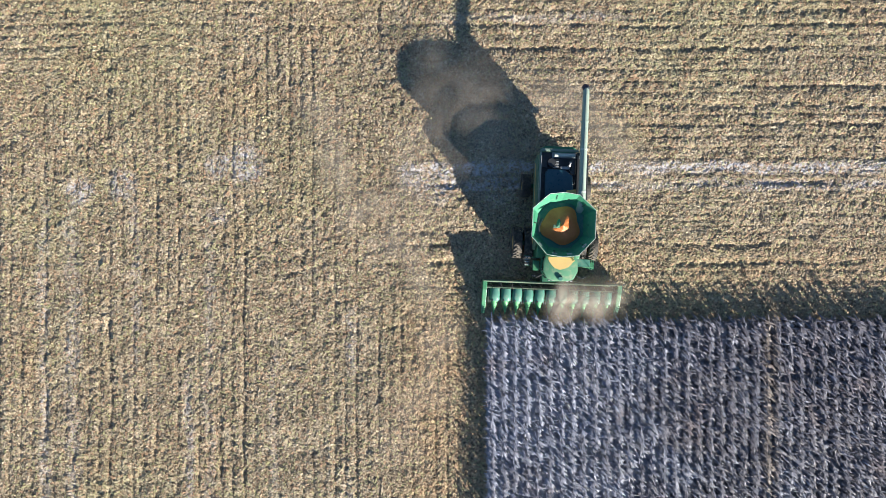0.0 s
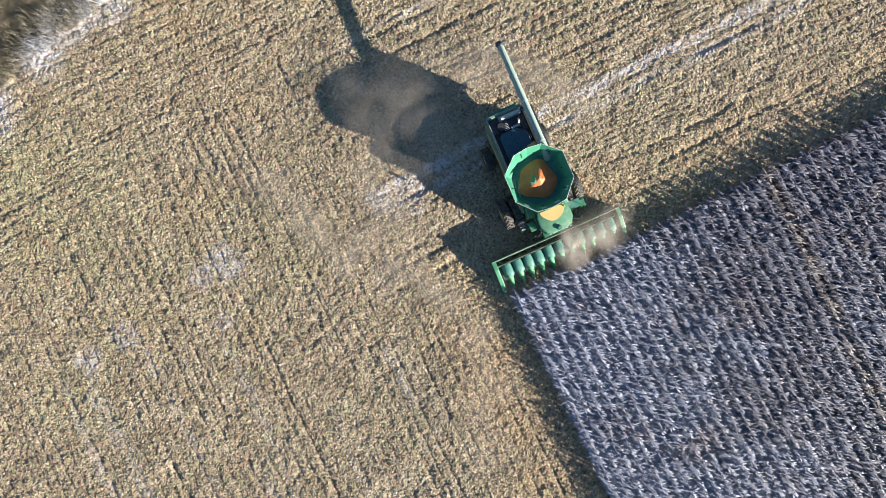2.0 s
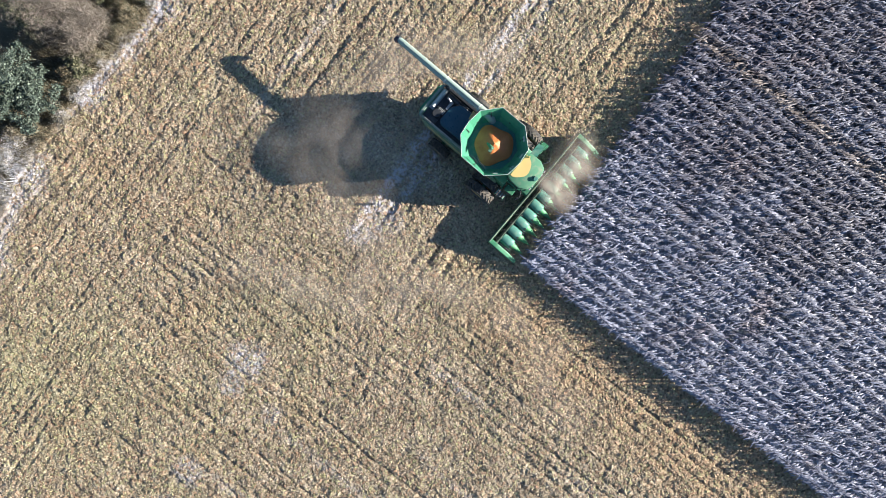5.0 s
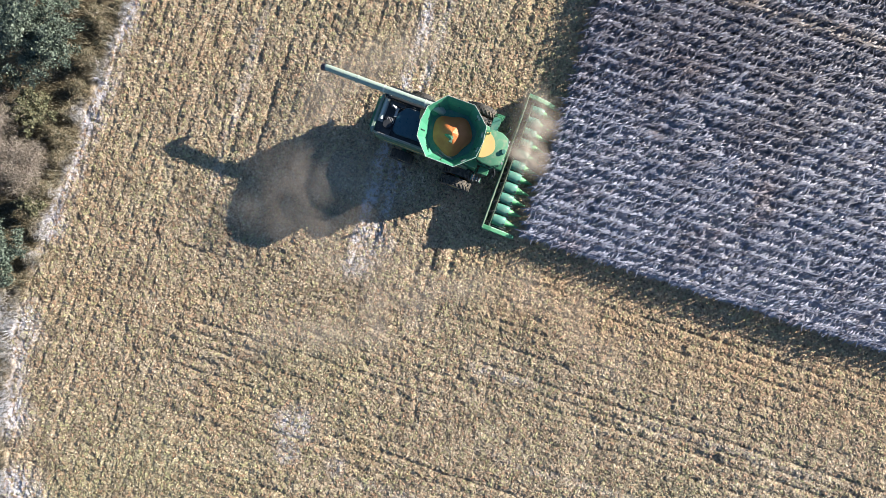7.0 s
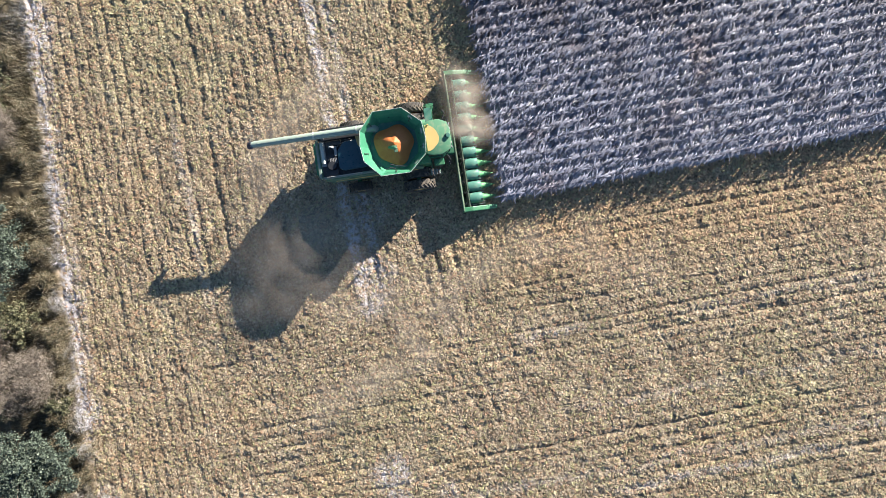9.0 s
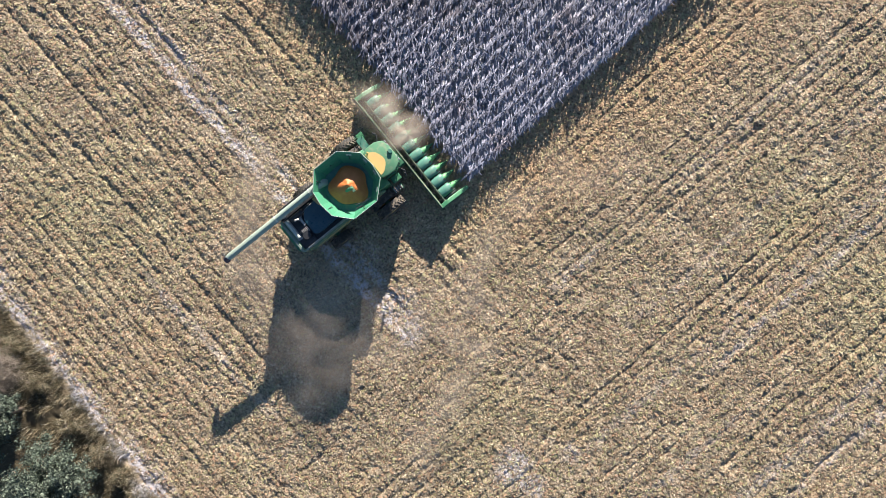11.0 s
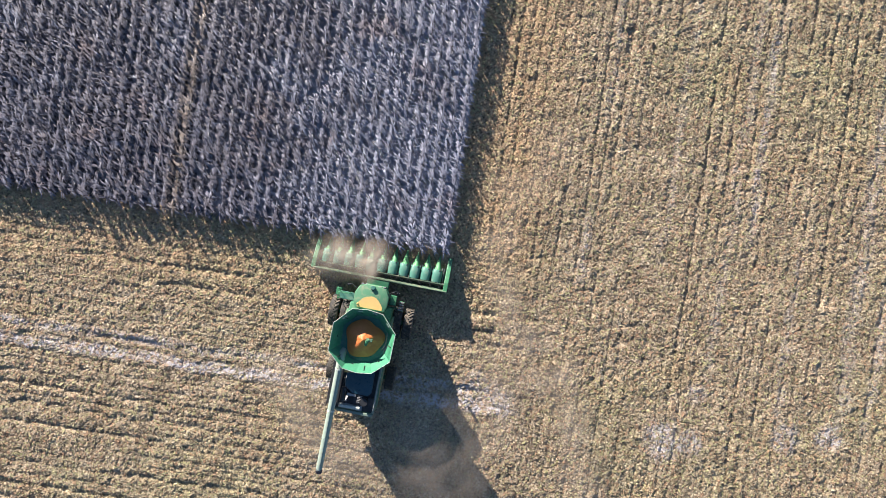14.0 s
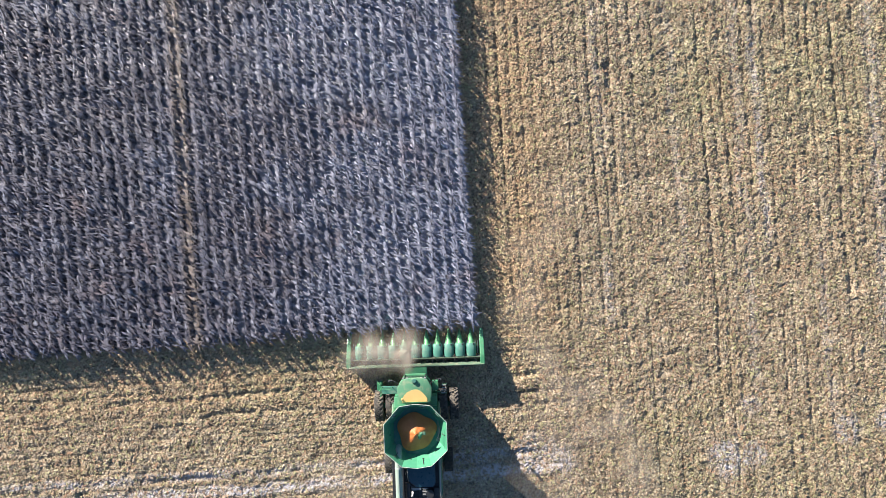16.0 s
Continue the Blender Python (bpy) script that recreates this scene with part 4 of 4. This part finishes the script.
# ---- the field's rim: cedars, scrub and dry grass ----
def limb_tree(name, x, y, tall, spread, material, seed, leaves, leaf, bare, label, category):
    """A tree of one tapered trunk, forking limbs, and a crown of many small leaves or twigs."""
    r = np.random.default_rng(seed)
    root = new(name)
    z = float(height(x, y))
    root.matrix_world = pose(x, y, z - 0.05)
    tagged(root, label, category)
    bm = tube([(0, 0, 0), (0.05, 0.03, tall * 0.3), (-0.03, 0.08, tall * 0.65), (0.02, 0.0, tall * 0.92)], [0.045 * tall ** 0.8, 0.035 * tall ** 0.8, 0.02 * tall ** 0.8, 0.02], 10)
    tips = []
    for k in range(20):
        h = tall * r.uniform(0.2, 0.85)
        a = r.uniform(0, 2 * math.pi)
        reach = spread * (1.05 - h / tall * 0.75) * r.uniform(0.65, 1.1)
        p0 = np.array([0, 0, h])
        p1 = p0 + np.array([math.cos(a), math.sin(a), 0.45]) * reach * 0.5
        p2 = p0 + np.array([math.cos(a + r.normal(0, 0.2)), math.sin(a + r.normal(0, 0.2)), 0.5]) * reach
        tube([p0, p1, p2], [0.05, 0.03, 0.012], 6, bm)
        tips += [p1 * 0.5 + p2 * 0.5, p2, p1]
    tips.append(np.array([0, 0, tall * 0.95]))
    part("trunk", bm, BARK, root, "", True)
    tips = np.array(tips)
    pick = r.integers(0, len(tips), leaves)
    clump = spread * (0.22 if not bare else 0.3)
    # clumps: each tip carries uneven tufts
    tuft = tips[pick] + r.normal(0, clump * 0.6, (len(tips), 4, 3))[pick, r.integers(0, 4, leaves)] + r.normal(0, clump * (0.33 if bare else 0.24), (leaves, 3))
    tuft[:, 2] = np.clip(tuft[:, 2], 0.25, None)
    if bare:
        sv = np.array([[0, -0.5, 0], [0, 0.5, 0], [0.6, -0.3, 0.05], [0.6, 0.3, 0.05], [1, 0, 0.0]])
        st = np.array([[0, 2, 3], [0, 3, 1], [2, 4, 3]])
        size = np.stack([r.uniform(0.3, 0.9, leaves) * leaf, r.uniform(0.012, 0.026, leaves), np.ones(leaves)], -1)
        out = np.arctan2(tuft[:, 1], tuft[:, 0]) + r.normal(0, 1.6, leaves)
        m = turns(out, r.normal(-0.3, 0.6, leaves), r.uniform(0, 3, leaves), size)
    else:
        sv = np.array([[-0.5, 0, 0], [0, -0.4, 0.1], [0.5, 0, 0], [0, 0.4, 0.1]])
        st = np.array([[0, 1, 2], [0, 2, 3]])
        size = r.uniform(0.6, 1.4, (leaves, 1)) * leaf * np.ones((1, 3))
        m = turns(r.uniform(0, 6.28, leaves), r.normal(0, 0.6, leaves), r.normal(0, 0.6, leaves), size)
    v, t = repeat(sv, st, m, tuft)
    crown = new("crown", tri_mesh("crown", v, t, material))
    crown.parent = root
    return root


def verge():
    cedars = [(5.8, 27.9, 5.2, 3.3), (11.2, 28.0, 5.0, 2.6), (-8.3, 27.6, 4.8, 2.8), (8.3, 31.2, 6.2, 2.6), (-11.4, 30.4, 5.2, 2.4), (-15.8, 29.0, 4.2, 2.4)]
    for k, (x, y, tall, spread) in enumerate(cedars):
        limb_tree("cedar_tree", x, y, tall, spread, CEDAR, 200 + k, 26000 if k < 3 else 12000, 0.115, False, "dense dark grey-green cedar with ragged tufted foliage", "tree")
    for k, (x, y, tall, spread) in enumerate([(1.9, 30.5, 3.6, 2.6), (1.0, 27.7, 2.4, 1.5), (-4.8, 26.3, 1.6, 0.9), (15.7, 26.9, 3.0, 1.8), (-4.3, 30.0, 3.0, 1.8), (-13.2, 27.9, 2.0, 1.4)]):
        limb_tree("olive_shrub", x, y, tall, spread, OLIVE, 300 + k, 7000, 0.11, False, "loose olive-yellow shrub at the field's rim", "shrub")
    for k, (x, y, tall, spread) in enumerate([(-2.5, 27.0, 2.6, 2.0), (-3.1, 29.3, 3.4, 2.3), (-0.1, 29.4, 3.2, 2.2), (13.5, 26.4, 2.4, 1.5), (15.1, 30.4, 2.6, 2.0)]):
        limb_tree("bare_shrub", x, y, tall, spread, TWIG, 400 + k, 9000, 0.42, True, "leafless tan shrub of fine tangled twigs", "shrub")
    for k, (x, y) in enumerate([(3.4, 25.9), (-0.1, 25.9), (-3.6, 25.6), (-6.2, 25.4), (-9.6, 26.3), (8.3, 25.9), (11.7, 25.9), (-12.5, 26.6), (18.2, 25.6), (1.6, 25.7), (0.3, 26.9), (-5.4, 26.5), (-11.0, 27.0), (5.4, 25.6), (-8.1, 25.0), (14.6, 25.4), (-1.3, 25.4)]):
        limb_tree("weed_clump", x, y, 0.8 + 0.25 * (k % 3), 0.65 + 0.1 * (k % 2), WEED, 500 + k, 1300, 0.45, True, "knee-high tangle of dry brown weeds", "weeds")
    n = 70000
    x = rng.uniform(-34, 38, n)
    y = rim_y(x) + rng.gamma(1.3, 1.7, n) + 0.3 * lattice(x, rng.uniform(0, 1, n), 1.1, 57)
    thin = lattice(x, y, 0.8, 55) > -0.5
    x, y = x[thin], y[thin]
    n = len(x)
    bv = np.array([[0, -0.5, 0], [0, 0.5, 0], [0.25, -0.35, 0.6], [0.25, 0.35, 0.6], [0.75, 0, 1.0]])
    bt = np.array([[0, 2, 3], [0, 3, 1], [2, 4, 3]])
    tall = rng.uniform(0.15, 0.6, n) * (1 + 0.9 * lattice(x, y, 0.9, 56))
    m = turns(rng.uniform(0, 6.28, n), None, None, np.stack([tall, rng.uniform(0.012, 0.035, n), tall], -1))
    v, t = repeat(bv, bt, m, np.stack([x, y, height(x, y) - 0.02], -1))
    ob = new("verge_grass", tri_mesh("verge_grass", v, t, WEED))
    tagged(ob, "rank dry grass and weeds along the rim of the field", "grass", kind="stuff")


verge()


# ---- dust in the air round the header and behind the machine ----
def dust():
    m = combine_root.matrix_world
    puffs = []  # place, half-widths across and along, thickness of the veil
    for x, y, z, a, b, k in ((-0.4, 5.0, 1.9, 1.4, 1.6, 0.8), (-1.8, 4.9, 1.7, 2.1, 1.7, 0.7), (-3.3, 4.9, 1.5, 1.9, 1.6, 0.65), (-4.4, 4.9, 1.3, 1.3, 1.2, 0.2), (-2.2, 4.0, 1.4, 2.6, 1.0, 0.3),
                             (5.0, -6.0, 2.3, 2.8, 2.6, 0.2), (6.8, -7.8, 1.8, 3.4, 3.2, 0.23), (8.4, -5.4, 1.5, 3.2, 3.0, 0.2), (5.2, -9.4, 1.9, 2.8, 2.6, 0.16), (8.4, -9.8, 1.2, 2.8, 2.6, 0.2), (9.8, -1.6, 0.6, 3.4, 3.2, 0.24), (3.0, -9.4, 0.7, 3.4, 2.8, 0.18), (-0.4, -8.6, 1.2, 3.2, 3.0, 0.28), (-3.0, -6.6, 1.1, 3.0, 2.8, 0.32), (-5.2, -4.2, 1.1, 2.6, 2.6, 0.28), (3.4, -5.2, 2.0, 2.4, 2.4, 0.2)):
        p = m @ Vector((x, y, z))
        puffs.append((p.x, p.y, p.z, a, b, k))
    # what is left of the older trail, drifting over the stubble
    puffs += [(-8.0, 8.8, 1.2, 1.9, 2.2, 0.22), (-6.9, 5.4, 1.3, 2.1, 2.4, 0.34), (-5.4, 2.6, 1.2, 2.3, 2.2, 0.36), (-3.3, 0.2, 1.3, 2.4, 2.0, 0.26),
              (-1.2, -2.6, 1.2, 2.0, 2.4, 0.3), (-0.4, -6.2, 1.3, 1.8, 2.6, 0.3), (-1.2, -9.6, 1.2, 2.4, 2.4, 0.22), (-2.8, -12.6, 1.2, 3.0, 2.6, 0.18)]
    vs, ts, cover = [], [], []
    n, rings = 36, 12
    for x, y, z, a, b, k in puffs:
        base = len(vs)
        spin = rng.uniform(0, 6.28)
        vs.append((x, y, z + 0.1)), cover.append(k)
        for i in range(1, rings + 1):
            f = i / rings
            for j in range(n):
                t = 2 * math.pi * j / n
                r = f * (1 + 0.22 * math.sin(2 * t + spin) + 0.12 * math.sin(3 * t + 2 * spin) + 0.08 * math.sin(5 * t))
                vs.append((x + a * r * math.cos(t), y + b * r * math.sin(t), z + 0.1 * (1 - f * f) + 0.03 * math.sin(5 * t + spin) * f))
                cover.append(k * (1 - f * f) ** 1.6)
        for j in range(n):
            ts.append((base, base + 1 + j, base + 1 + (j + 1) % n))
            for i in range(rings - 1):
                p, q = base + 1 + i * n + j, base + 1 + i * n + (j + 1) % n
                ts += [(p, p + n, q + n), (p, q + n, q)]
    me = tri_mesh("dust_cloud", vs, ts, DUST, True)
    me.attributes.new("cover", "FLOAT", "POINT").data.foreach_set("value", np.array(cover, np.float32))
    tagged(new("dust_cloud", me), "thin tan harvest dust hanging in the air", "dust", kind="stuff")


dust()
